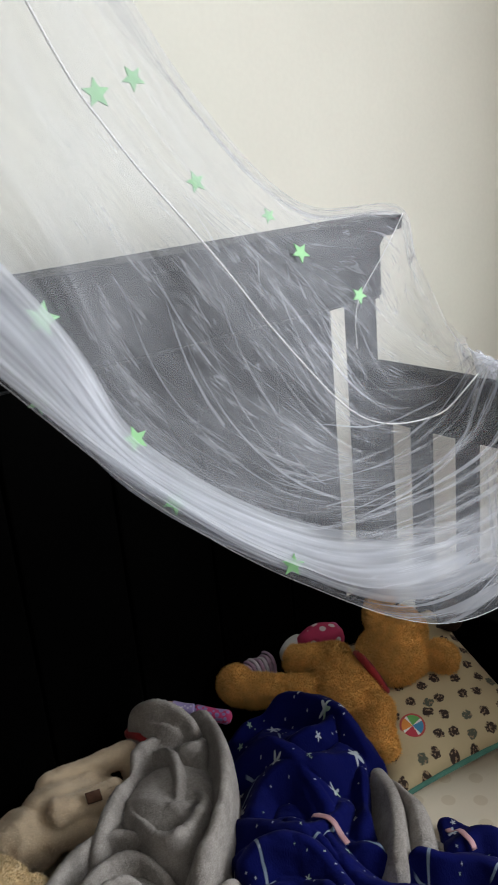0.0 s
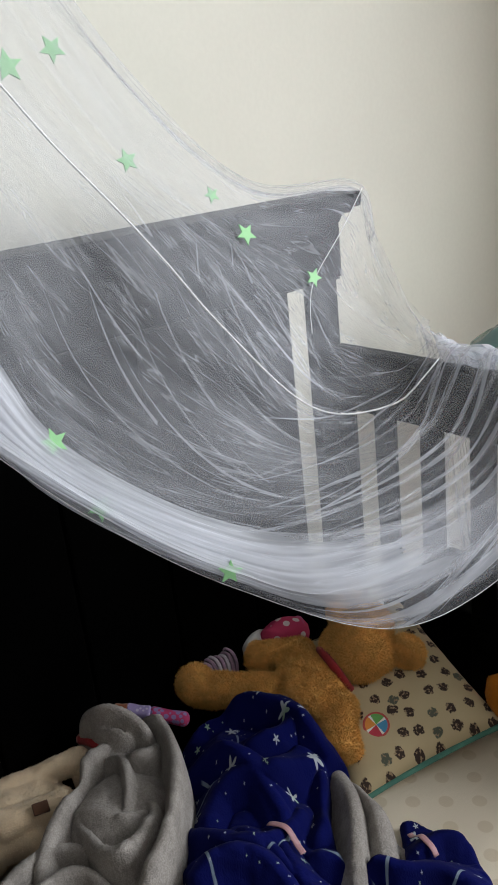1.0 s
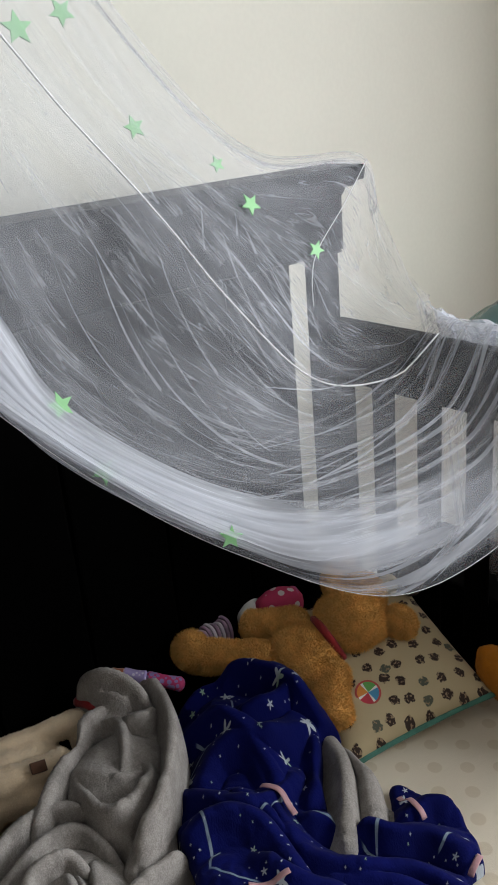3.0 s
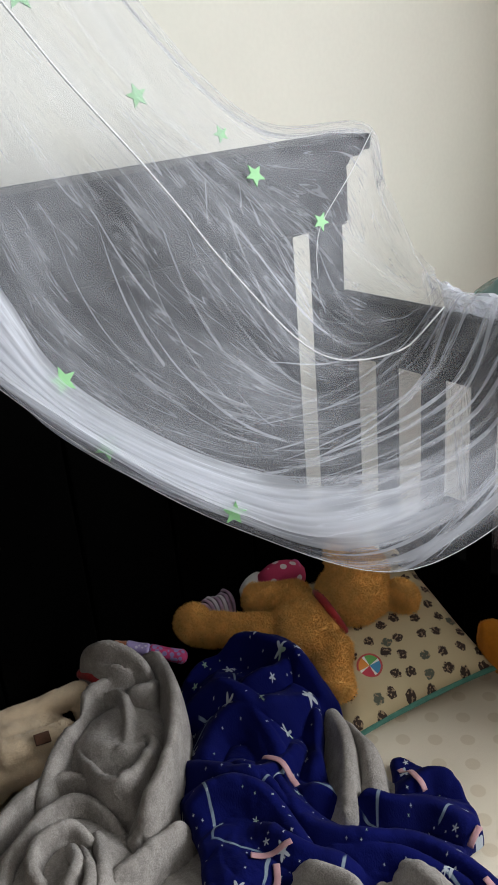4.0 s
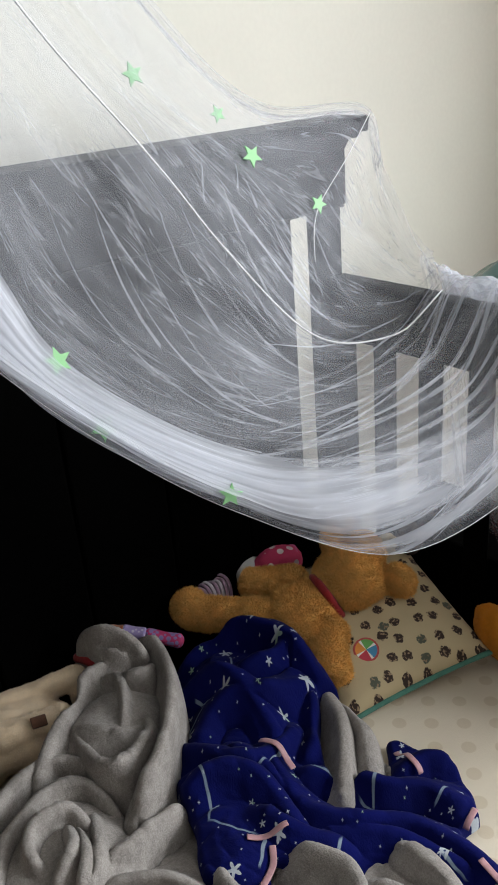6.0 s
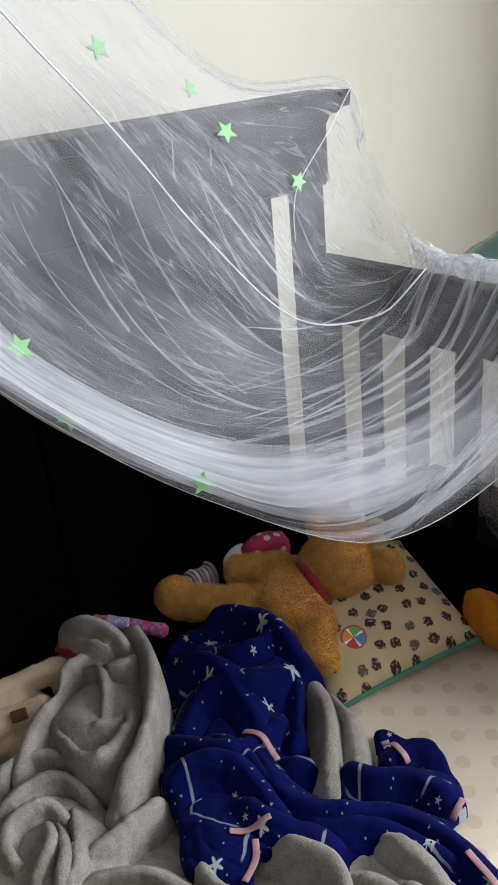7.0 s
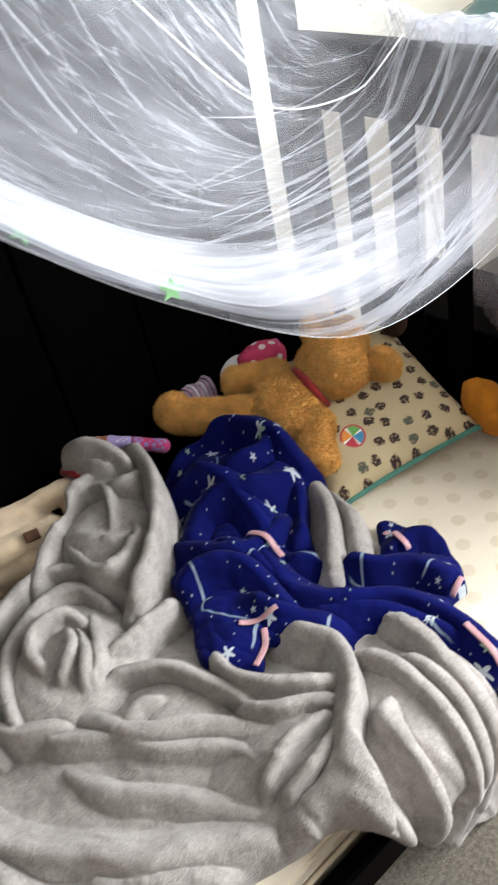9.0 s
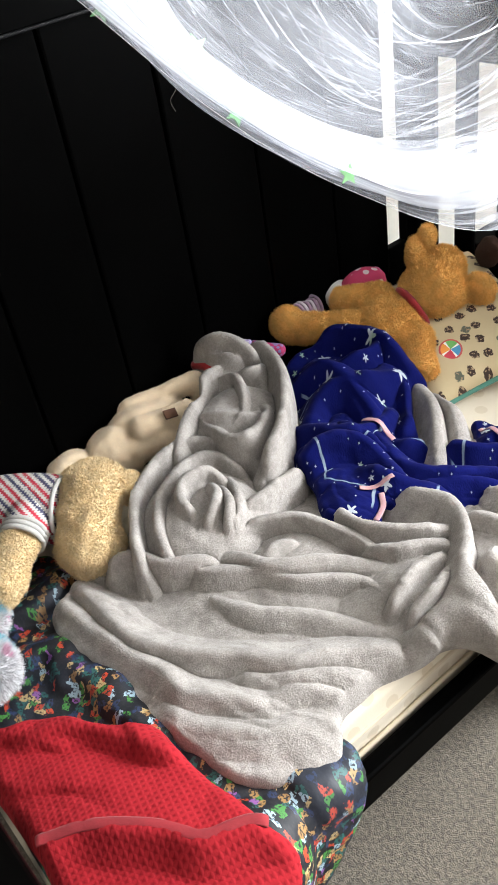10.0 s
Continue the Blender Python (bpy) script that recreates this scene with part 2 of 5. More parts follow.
def waffle_terry():
    """Red waffle-weave towelling, cells of nearly nine millimetres; shade in the pits is put into the colour."""
    m, nt, p = nodes_of("red_waffle_towelling")
    v = coords(nt, "UV", (1, 1, 1), radians(12))
    xyz = nt.nodes.new("ShaderNodeSeparateXYZ")
    nt.links.new(v, xyz.inputs[0])
    k = 2 * math.pi / 0.0085
    sx = maths(nt, "SINE", maths(nt, "MULTIPLY", xyz.outputs[0], k))
    sy = maths(nt, "SINE", maths(nt, "MULTIPLY", xyz.outputs[1], k))
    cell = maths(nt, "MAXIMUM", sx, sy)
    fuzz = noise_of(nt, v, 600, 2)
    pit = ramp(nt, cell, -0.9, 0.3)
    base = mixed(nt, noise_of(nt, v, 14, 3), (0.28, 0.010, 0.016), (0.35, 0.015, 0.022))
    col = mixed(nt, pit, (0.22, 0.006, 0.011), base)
    nt.links.new(col, p.inputs["Base Color"])
    p.inputs["Roughness"].default_value = 0.95
    p.inputs["Specular IOR Level"].default_value = 0.2
    bumped(nt, p, maths(nt, "ADD", cell, maths(nt, "MULTIPLY", fuzz, 0.6)), 0.32, 0.0012)
    return m


def knit_pattern():
    """White knit with red and navy bands and zigzags."""
    m, nt, p = nodes_of("patterned_knit")
    v = coords(nt, "UV")
    xyz = nt.nodes.new("ShaderNodeSeparateXYZ")
    nt.links.new(v, xyz.inputs[0])
    zig = maths(nt, "PINGPONG", maths(nt, "MULTIPLY", xyz.outputs[0], 300), 1.0)
    row = maths(nt, "ADD", maths(nt, "MULTIPLY", xyz.outputs[1], 170), maths(nt, "MULTIPLY", zig, 0.6))
    band = maths(nt, "PINGPONG", row, 1.0)
    wide = maths(nt, "PINGPONG", maths(nt, "MULTIPLY", row, 0.3), 1.0)
    fine = noise_of(nt, v, 160, 1)
    ink = mixed(nt, ramp(nt, wide, 0.50, 0.60), (0.40, 0.02, 0.045), (0.05, 0.05, 0.10))
    col = mixed(nt, maths(nt, "MULTIPLY", ramp(nt, band, 0.45, 0.55), ramp(nt, fine, 0.28, 0.36)), (0.52, 0.50, 0.47), ink)
    nt.links.new(col, p.inputs["Base Color"])
    p.inputs["Roughness"].default_value = 0.95
    bumped(nt, p, fine, 0.6, 0.003)
    return m


def spotted(name, colour, spots, scale, limit):
    m, nt, p = nodes_of(name)
    v = coords(nt)
    vo = nt.nodes.new("ShaderNodeTexVoronoi")
    vo.inputs["Scale"].default_value, vo.inputs["Randomness"].default_value = scale, 0.25
    nt.links.new(v, vo.inputs["Vector"])
    col = mixed(nt, ramp(nt, vo.outputs["Distance"], limit + 0.03, limit), colour, spots)
    nt.links.new(col, p.inputs["Base Color"])
    p.inputs["Roughness"].default_value = 0.85
    bumped(nt, p, noise_of(nt, v, 300, 2), 0.3, 0.002)
    return m


def tinted_plush():
    """Long white plush with patches of turquoise and pink."""
    m, nt, p = nodes_of("rainbow_plush")
    v = coords(nt)
    a = mixed(nt, ramp(nt, noise_of(nt, v, 13, 1), 0.50, 0.56), (0.62, 0.62, 0.64), (0.10, 0.40, 0.48))
    b = mixed(nt, ramp(nt, noise_of(nt, coords(nt, "Object", (1.3, 0.8, 1.1)), 17, 1), 0.56, 0.62), a, (0.60, 0.28, 0.42))
    nt.links.new(b, p.inputs["Base Color"])
    p.inputs["Roughness"].default_value = 0.95
    p.inputs["Sheen Weight"].default_value = 0.4
    return m


def netting(name, cover, crease, thin=0.35):
    """Fine white tulle: mostly see-through, denser along its creases, thinner by a share where it is stretched towards the rail; UV: across and along the folds."""
    m = bpy.data.materials.new(name)
    m.use_nodes = True
    nt = m.node_tree
    nt.nodes.clear()
    out = nt.nodes.new("ShaderNodeOutputMaterial")
    dif, trl, clear = nt.nodes.new("ShaderNodeBsdfDiffuse"), nt.nodes.new("ShaderNodeBsdfTranslucent"), nt.nodes.new("ShaderNodeBsdfTransparent")
    dif.inputs["Color"].default_value = trl.inputs["Color"].default_value = (0.86, 0.885, 0.965, 1)
    cloth, mix = nt.nodes.new("ShaderNodeMixShader"), nt.nodes.new("ShaderNodeMixShader")
    cloth.inputs[0].default_value = 0.35
    nt.links.new(dif.outputs[0], cloth.inputs[1])
    nt.links.new(trl.outputs[0], cloth.inputs[2])
    nt.links.new(clear.outputs[0], mix.inputs[1])
    nt.links.new(cloth.outputs[0], mix.inputs[2])
    nt.links.new(mix.outputs[0], out.inputs["Surface"])
    fine = noise_of(nt, coords(nt, "UV", (130, 2.0, 1)), 1.0, 3, 0.6)
    soft = noise_of(nt, coords(nt, "UV", (13, 2.0, 1)), 1.0, 2, 0.5)
    lines = maths(nt, "MULTIPLY", maths(nt, "POWER", ramp(nt, fine, 0.52, 0.80), 1.7), crease * 0.7)
    slant = noise_of(nt, coords(nt, "UV", (95, 4.0, 1), radians(11)), 1.0, 3, 0.55)
    patches = ramp(nt, noise_of(nt, coords(nt, "UV", (4, 2.5, 1)), 1.0, 2), 0.35, 0.65)
    lines = maths(nt, "ADD", lines, maths(nt, "MULTIPLY", maths(nt, "MULTIPLY", maths(nt, "POWER", ramp(nt, slant, 0.50, 0.80), 1.8), patches), crease * 0.35))
    for across, along, lean, wide in ((46, 1.6, 1.2, 0.022), (90, 3.0, -1.5, 0.030), (28, 1.2, 2.5, 0.012)):
        ridge = maths(nt, "ABSOLUTE", maths(nt, "SUBTRACT", noise_of(nt, coords(nt, "UV", (across, along, 1), radians(lean)), 1.0, 2, 0.4), 0.5))
        where = ramp(nt, noise_of(nt, coords(nt, "UV", (across * 0.2, along * 2.6, 1), radians(lean)), 1.0, 1), 0.46, 0.66)
        lines = maths(nt, "ADD", lines, maths(nt, "MULTIPLY", maths(nt, "MULTIPLY", ramp(nt, ridge, wide, 0.0), where), crease))
    fall = nt.nodes.new("ShaderNodeSeparateXYZ")
    nt.links.new(coords(nt, "UV"), fall.inputs[0])
    lines = maths(nt, "MULTIPLY", lines, maths(nt, "MULTIPLY_ADD", ramp(nt, fall.outputs[1], 0.5, 1.2), 0.85, 0.15))
    dense = maths(nt, "MULTIPLY_ADD", ramp(nt, soft, 0.3, 0.7), cover * 0.9, cover * 0.55)
    stretched = maths(nt, "MULTIPLY_ADD", ramp(nt, fall.outputs[1], 1.55, 2.25), -thin, 1.0)
    nt.links.new(maths(nt, "MINIMUM", maths(nt, "MULTIPLY", maths(nt, "ADD", dense, lines), stretched), 0.95), mix.inputs[0])
    return m


M_SHEET, M_PILLOW, M_BLUE, M_PRINT, M_TOWEL, M_KNIT = dotted_sheet(), cupcake_cotton(), starry_fleece(), busy_print(), waffle_terry(), knit_pattern()
M_DOLLPINK = spotted("pink_spotted_cotton", (0.62, 0.05, 0.14), (0.85, 0.72, 0.72), 42, 0.28)
M_DOLLLEG = spotted("patterned_stocking", (0.40, 0.03, 0.12), (0.22, 0.17, 0.36), 110, 0.46)
M_RAINBOW = tinted_plush()
M_RAILNET = netting("bunched_tulle", 0.42, 0.15, 0.0)
M_CREASE = netting("creased_tulle", 0.23, 0.1)
M_NET, M_NETBAND, M_PLEAT = netting("white_tulle", 0.15, 0.20, 0.3), netting("gathered_tulle", 0.52, 0.18, 0.72), netting("pleated_tulle", 0.27, 0.20, 0.1)


def teal_plastic():
    m, nt, p = nodes_of("translucent_teal_plastic")
    v = coords(nt)
    nt.links.new(mixed(nt, noise_of(nt, v, 10, 2), (0.08, 0.18, 0.18), (0.12, 0.25, 0.245)), p.inputs["Base Color"])
    p.inputs["Roughness"].default_value = 0.22
    p.inputs["Transmission Weight"].default_value = 0.25
    return m


M_TEAL = teal_plastic()
m_glass, nt_glass, p_glass = nodes_of("window_glass")
p_glass.inputs["Transmission Weight"].default_value, p_glass.inputs["Roughness"].default_value = 1.0, 0.0
M_GLASS = m_glass


# ---------------------------------------------------------------- mesh helpers
def mesh_of(name, bm, materials, smooth=False):
    me = bpy.data.meshes.new(name)
    bm.normal_update()
    bm.to_mesh(me)
    bm.free()
    for m in materials if isinstance(materials, (list, tuple)) else [materials]:
        me.materials.append(m)
    if smooth:
        me.polygons.foreach_set("use_smooth", [True] * len(me.polygons))
    return me


def part(name, bm, material, parent=None, label="", smooth=False):
    ob = new(name, mesh_of(name, bm, material, smooth))
    if parent:
        ob.parent = parent
    if label:
        ob["label"] = label
    return ob


def thing(name, bm, material, label, category, group="", kind="", smooth=False):
    return tagged(part(name, bm, material, None, "", smooth), label, category, group, kind)


def box(lo, hi, bevel=0.004, segments=2):
    bm = bmesh.new()
    bmesh.ops.create_cube(bm, size=1)
    for v in bm.verts:
        v.co = Vector([lo[i] + (v.co[i] + 0.5) * (hi[i] - lo[i]) for i in range(3)])
    if bevel:
        bmesh.ops.bevel(bm, geom=bm.edges[:], offset=bevel, segments=segments, affect="EDGES", profile=0.5)
    return bm


def join(bm, other):
    me = bpy.data.meshes.new("tmp")
    other.to_mesh(me)
    other.free()
    bm.from_mesh(me)
    bpy.data.meshes.remove(me)
    return bm


def crom(pts, n=8, closed=False):
    """Points of a smooth curve through pts."""
    p = [np.array(q, float) for q in pts]
    k = len(p)
    out = []
    for i in range(k if closed else k - 1):
        a, b, c, d = (p[(i + j) % k] if closed else p[min(max(i + j, 0), k - 1)] for j in (-1, 0, 1, 2))
        for s in np.arange(n) / n:
            out.append(0.5 * (2 * b + (c - a) * s + (2 * a - 5 * b + 4 * c - d) * s * s + (3 * b - a - 3 * c + d) * s ** 3))
    if not closed:
        out.append(p[-1])
    return np.array(out)


def seg_dist(px, py, line, closed=False):
    """Distance from points to a polyline in plan, the nearest place on it, and how far along it that is (0 to 1)."""
    a = line[:, :2]
    b = np.roll(a, -1, axis=0) if closed else a[1:]
    a = a if closed else a[:-1]
    best = np.full(px.shape, 1e9)
    qx, qy, along = np.zeros_like(px), np.zeros_like(px), np.zeros_like(px)
    for i, (s, e) in enumerate(zip(a, b)):
        d = e - s
        t = np.clip(((px - s[0]) * d[0] + (py - s[1]) * d[1]) / max(d @ d, 1e-12), 0, 1)
        x, y = s[0] + t * d[0], s[1] + t * d[1]
        r = np.hypot(px - x, py - y)
        m = r < best
        best[m], qx[m], qy[m], along[m] = r[m], x[m], y[m], ((i + t) / len(a))[m]
    return best, qx, qy, along


def inside_of(px, py, line):
    r = np.zeros(px.shape, bool)
    k = len(line)
    for i in range(k):
        (x0, y0), (x1, y1) = line[i][:2], line[(i + 1) % k][:2]
        c = (y0 > py) != (y1 > py)
        r ^= c & (px < (x1 - x0) * (py - y0) / (y1 - y0 + 1e-15) + x0)
    return r


def grain(px, py, scale, seed):
    """Smooth value noise in -1..1 on a lattice."""
    rng = np.random.default_rng(seed)
    g = rng.uniform(-1, 1, (64, 64))
    x, y = px * scale, py * scale
    i, j = np.floor(x).astype(int), np.floor(y).astype(int)
    u, v = x - i, y - j
    u, v = u * u * (3 - 2 * u), v * v * (3 - 2 * v)
    at = lambda a, b: g[a % 64, b % 64]
    return (at(i, j) * (1 - u) + at(i + 1, j) * u) * (1 - v) + (at(i, j + 1) * (1 - u) + at(i + 1, j + 1) * u) * v


def side_dist(px, py, line):
    """Distance to a polyline in plan, counted positive on its right-hand side, and how far along it the nearest place is."""
    best, sign, along = np.full(px.shape, 1e9), np.ones_like(px), np.zeros_like(px)
    for i, (s, e) in enumerate(zip(line[:-1, :2], line[1:, :2])):
        d = e - s
        t = np.clip(((px - s[0]) * d[0] + (py - s[1]) * d[1]) / max(d @ d, 1e-12), 0, 1)
        ox, oy = px - s[0] - t * d[0], py - s[1] - t * d[1]
        r = np.hypot(ox, oy)
        m = r < best
        best[m], sign[m], along[m] = r[m], np.sign(ox * d[1] - oy * d[0])[m], ((i + t) / (len(line) - 1))[m]
    return best * sign, along


def cloth(name, outline, ridges, support, thick, material, res=0.006, edge=0.03, wrinkle=0.006, wave=0.03, seed=1, over=None, lift=None, crease=0.0, lie=25, roll=0.003, folds=()):
    """A rumpled cloth lying on a support: outline in plan, rolled folds along ridges (line, half width, height), and fine wrinkles.
    folds: lapped edges (line, length of the slope behind, height), steep on the right-hand side of the line.
    over: the x at which it turns down over the mattress's edge. Returns the bmesh."""
    line = crom(outline, 10, True)
    wob = grain(line[:, 0], line[:, 1], 28, seed + 5)
    line = line + 0.006 * np.stack([wob, np.roll(wob, 7)], 1)
    lo, hi = line.min(0) - res, line.max(0) + res
    gx, gy = np.meshgrid(np.arange(lo[0], hi[0] + res, res), np.arange(lo[1], hi[1] + res, res), indexing="ij")
    ins = inside_of(gx, gy, line)
    d, qx, qy, _ = seg_dist(gx, gy, line, True)
    px, py = np.where(ins, gx, qx), np.where(ins, gy, qy)
    near = np.where(ins, np.clip(d / edge, 0, 1), 0)
    rim = np.sqrt(np.clip(1 - (1 - near) ** 2, 0, 1))
    wx, wy = px + 0.010 * grain(px, py, 18, seed), py + 0.010 * grain(px, py, 18, seed + 1)
    h, close = (np.zeros_like(px) if lift is None else lift(px, py)), np.full_like(px, 9.0)
    for pts, half, high in ridges:
        r, nx, ny, s = seg_dist(wx, wy, crom(pts, 5))
        taper = 0.66 + 0.34 * np.sin(np.pi * np.clip(s, 0.0, 1.0)) ** 0.5
        front = np.clip(((wx - nx) * 0.86 - (wy - ny) * 0.5) / (r + 1e-6), -1, 1)
        u = np.clip(r / (half * (0.7 + 0.3 * taper) * (1.30 - 0.65 * front)), 0, 1)
        h = np.maximum(h, high * taper * (1 - u ** (2.0 + 0.8 * front)) ** (0.75 - 0.3 * front))
        close = np.minimum(close, r)
    fx, fy = px + 0.005 * grain(px, py, 16, seed + 30), py + 0.005 * grain(px, py, 16, seed + 31)
    for pts, back, high in folds:
        r, s = side_dist(fx, fy, crom(pts, 6))
        lip = float(np.interp(high, [0.015, 0.05, 0.07, 0.17], [0.034, 0.030, 0.010, 0.015]))
        u = np.clip(r / lip, 0, 1)
        front = np.sqrt(1 - u * u) if high >= 0.055 else (1 - u) ** 1.25
        v = np.clip(-r / (back * (1.6 if high < 0.055 else 1.0)), 0, 1)
        rear = (1 - v) ** 1.6 * (1 + 0.4 * v)
        taper = 0.62 + 0.38 * np.clip(np.sin(np.pi * np.clip(s, 0.0, 1.0)), 0, 1) ** 0.5
        h = np.maximum(h, high * taper * np.where(r > 0, front, rear))
        close = np.minimum(close, np.abs(r))
    strength = np.clip(0.45 + 0.9 * grain(px, py, 9, seed + 2), 0.15, 1.3)
    if over is not None:
        strength = strength * (1 - 0.9 * np.clip((px - over + 0.06) / 0.06, 0, 1))
    phase = (close + 0.018 * grain(px, py, 8, seed + 6) + 0.003 * grain(px, py, 24, seed + 7)) / wave
    u = phase - np.floor(phase)
    rise = np.clip(u * 3.2, 0, 1)
    side = np.sqrt(1 - (1 - rise) ** 2) * (1 - 0.6 * u)
    h = h + wrinkle * strength * side + 0.14 * wrinkle * np.clip(grain(px, py, 6, seed + 9) + 0.3, 0, 1) * (1 - np.abs(np.sin(np.pi * 2.7 * phase + 3 * grain(px, py, 16, seed + 8)))) + 0.12 * wrinkle * grain(px, py, 40, seed + 3) + 0.15 * wrinkle * grain(px, py, 110, seed + 4)
    if crease:
        c, s = math.cos(radians(lie)), math.sin(radians(lie))
        for long, short, amount, k in ((6, 24, 1.0, 20), (13, 46, 0.4, 24)):
            ax, ay = px + 0.020 * grain(px, py, 9, seed + k), py + 0.020 * grain(px, py, 9, seed + k + 1)
            net = grain((ax * c + ay * s) * long, (ay * c - ax * s) * short, 1, seed + k + 2)
            h = h + amount * crease * (np.abs(net) + 0.004) ** 0.6 * np.clip(0.5 + 1.0 * grain(px, py, 7, seed + k + 3), 0.15, 1.3)
    soft = np.pad(h, 1, mode="edge")
    h = (2 * h + 0.5 * (soft[:-2, 1:-1] + soft[2:, 1:-1] + soft[1:-1, :-2] + soft[1:-1, 2:])) / 4
    sx, sy = np.gradient(h, res)
    for _ in range(2):
        sx, sy = [(np.pad(q, 1, mode="edge")[:-2, 1:-1] + np.pad(q, 1, mode="edge")[2:, 1:-1] + np.pad(q, 1, mode="edge")[1:-1, :-2] + np.pad(q, 1, mode="edge")[1:-1, 2:]) / 4 for q in (sx, sy)]
    steep = np.hypot(sx, sy) + 1e-6
    bulge = np.minimum(steep * 0.004, roll) / steep * near
    ox, oy = -sx * bulge, -sy * bulge
    base = support(px, py)
    h = (thick + h) * rim - 0.004 * (1 - rim)
    if over is None:
        X, Y, Z = px + ox, py + oy, base + h
    else:
        r = 0.03
        a = np.clip(px + ox - over, 0, None)
        turn = np.clip(a / r, 0, math.pi / 2)
        down = np.clip(a - r * math.pi / 2, 0, None)
        X = np.minimum(px + ox, over) + (r + h) * np.sin(turn)
        Z = base - r + (r + h) * np.cos(turn) - down
        Y = py + oy
        Z = np.maximum(Z, 0.006 + 0.3 * np.abs(h))
    keep = ins[:-1, :-1] | ins[1:, :-1] | ins[1:, 1:] | ins[:-1, 1:]
    idx = -np.ones(gx.shape, int)
    used = np.zeros(gx.shape, bool)
    used[:-1, :-1] |= keep
    used[1:, :-1] |= keep
    used[1:, 1:] |= keep
    used[:-1, 1:] |= keep
    idx[used] = np.arange(used.sum())
    co = np.stack([X[used], Y[used], Z[used]], 1)
    ci, cj = np.nonzero(keep)
    faces = np.stack([idx[ci, cj], idx[ci + 1, cj], idx[ci + 1, cj + 1], idx[ci, cj + 1]], 1)
    me = bpy.data.meshes.new(name)
    me.from_pydata(co.tolist(), [], faces.tolist())
    uv = me.uv_layers.new(name="UVMap")
    flat = np.stack([px[used], py[used]], 1)[faces.ravel()]
    uv.data.foreach_set("uv", flat.ravel().astype(np.float32))
    me.polygons.foreach_set("use_smooth", [True] * len(me.polygons))
    me.materials.append(material)
    me.update()
    return new(name, me)


def tube(pts, radius, sides=8, n=6, closed=False, flat=1.0):
    """A round cord along pts (three coordinates each); flat below 1 squashes it upright."""
    line = crom(pts, n, closed)
    bm = bmesh.new()
    rings = []
    k = len(line)
    for i in range(k):
        t = line[(i + 1) % k] - line[i - 1] if closed else line[min(i + 1, k - 1)] - line[max(i - 1, 0)]
        t = Vector(t).normalized()
        s = t.cross(Vector((0, 0, 1)))
        s = s.normalized() if s.length > 1e-4 else Vector((1, 0, 0))
        u = s.cross(t)
        rad = radius(i / max(k - 1, 1)) if callable(radius) else radius
        rings.append([bm.verts.new(Vector(line[i]) + rad * (math.cos(a) * s + flat * math.sin(a) * u))
                      for a in (2 * math.pi * j / sides for j in range(sides))])
    for i in range(k if closed else k - 1):
        a, b = rings[i], rings[(i + 1) % k]
        for j in range(sides):
            bm.faces.new((a[j], a[(j + 1) % sides], b[(j + 1) % sides], b[j]))
    if not closed:
        bm.faces.new(rings[0][::-1])
        bm.faces.new(rings[-1])
    return bm


def blob(centre, radii, turn=(0, 0, 0), lump=0.06, scale=9, sub=4, slot=0):
    """A soft stuffed lump."""
    bm = bmesh.new()
    bmesh.ops.create_icosphere(bm, subdivisions=sub, radius=1)
    rot = Euler([radians(a) for a in turn]).to_matrix()
    for v in bm.verts:
        w = 1 + lump * noise.noise(v.co * 1.7 + Vector(centre) * scale) + 0.35 * lump * noise.noise(v.co * 5 + Vector(centre) * scale)
        v.co = rot @ Vector([v.co[i] * radii[i] * w for i in range(3)]) + Vector(centre)
    for f in bm.faces:
        f.material_index = slot
    return bm


def limb(a, b, ra, rb, slot=0):
    """A stuffed limb with rounded ends from a to b."""
    a, b = Vector(a), Vector(b)
    mid = [a.lerp(b, s) for s in (-0.16, -0.12, 0.0, 0.25, 0.5, 0.75, 1.0, 1.12, 1.16)]
    rad = [0.15, 0.6, 1, 1, 0.96, 1, 1, 0.6, 0.15]
    wide = lambda s: (ra + (rb - ra) * s) * float(np.interp(s, np.linspace(0, 1, 9), rad)) * (1 + 0.05 * math.sin(9 * s))
    bm = tube([tuple(p) for p in mid], wide, 14, 4)
    for f in bm.faces:
        f.material_index = slot
    return bm


def lumpy(bm, amount, scale):
    """Uneven stuffing."""
    bm.normal_update()
    for v in bm.verts:
        v.co += v.normal * amount * (noise.noise(v.co * scale) + 0.4 * noise.noise(v.co * scale * 2.7))
    return bm


def melt(bm, voxel=0.0045, rounds=6):
    """Welds overlapping lumps into one skin and smooths the joins."""
    me = bpy.data.meshes.new("weld")
    bm.to_mesh(me)
    bm.free()
    ob = new("weld", me)
    rm = ob.modifiers.new("weld", "REMESH")
    rm.mode, rm.voxel_size = "VOXEL", voxel
    sm = ob.modifiers.new("soften", "SMOOTH")
    sm.iterations, sm.factor = rounds, 0.5
    dg = bpy.context.evaluated_depsgraph_get()
    out = bmesh.new()
    out.from_mesh(ob.evaluated_get(dg).to_mesh())
    bpy.data.objects.remove(ob)
    bpy.data.meshes.remove(me)
    return out


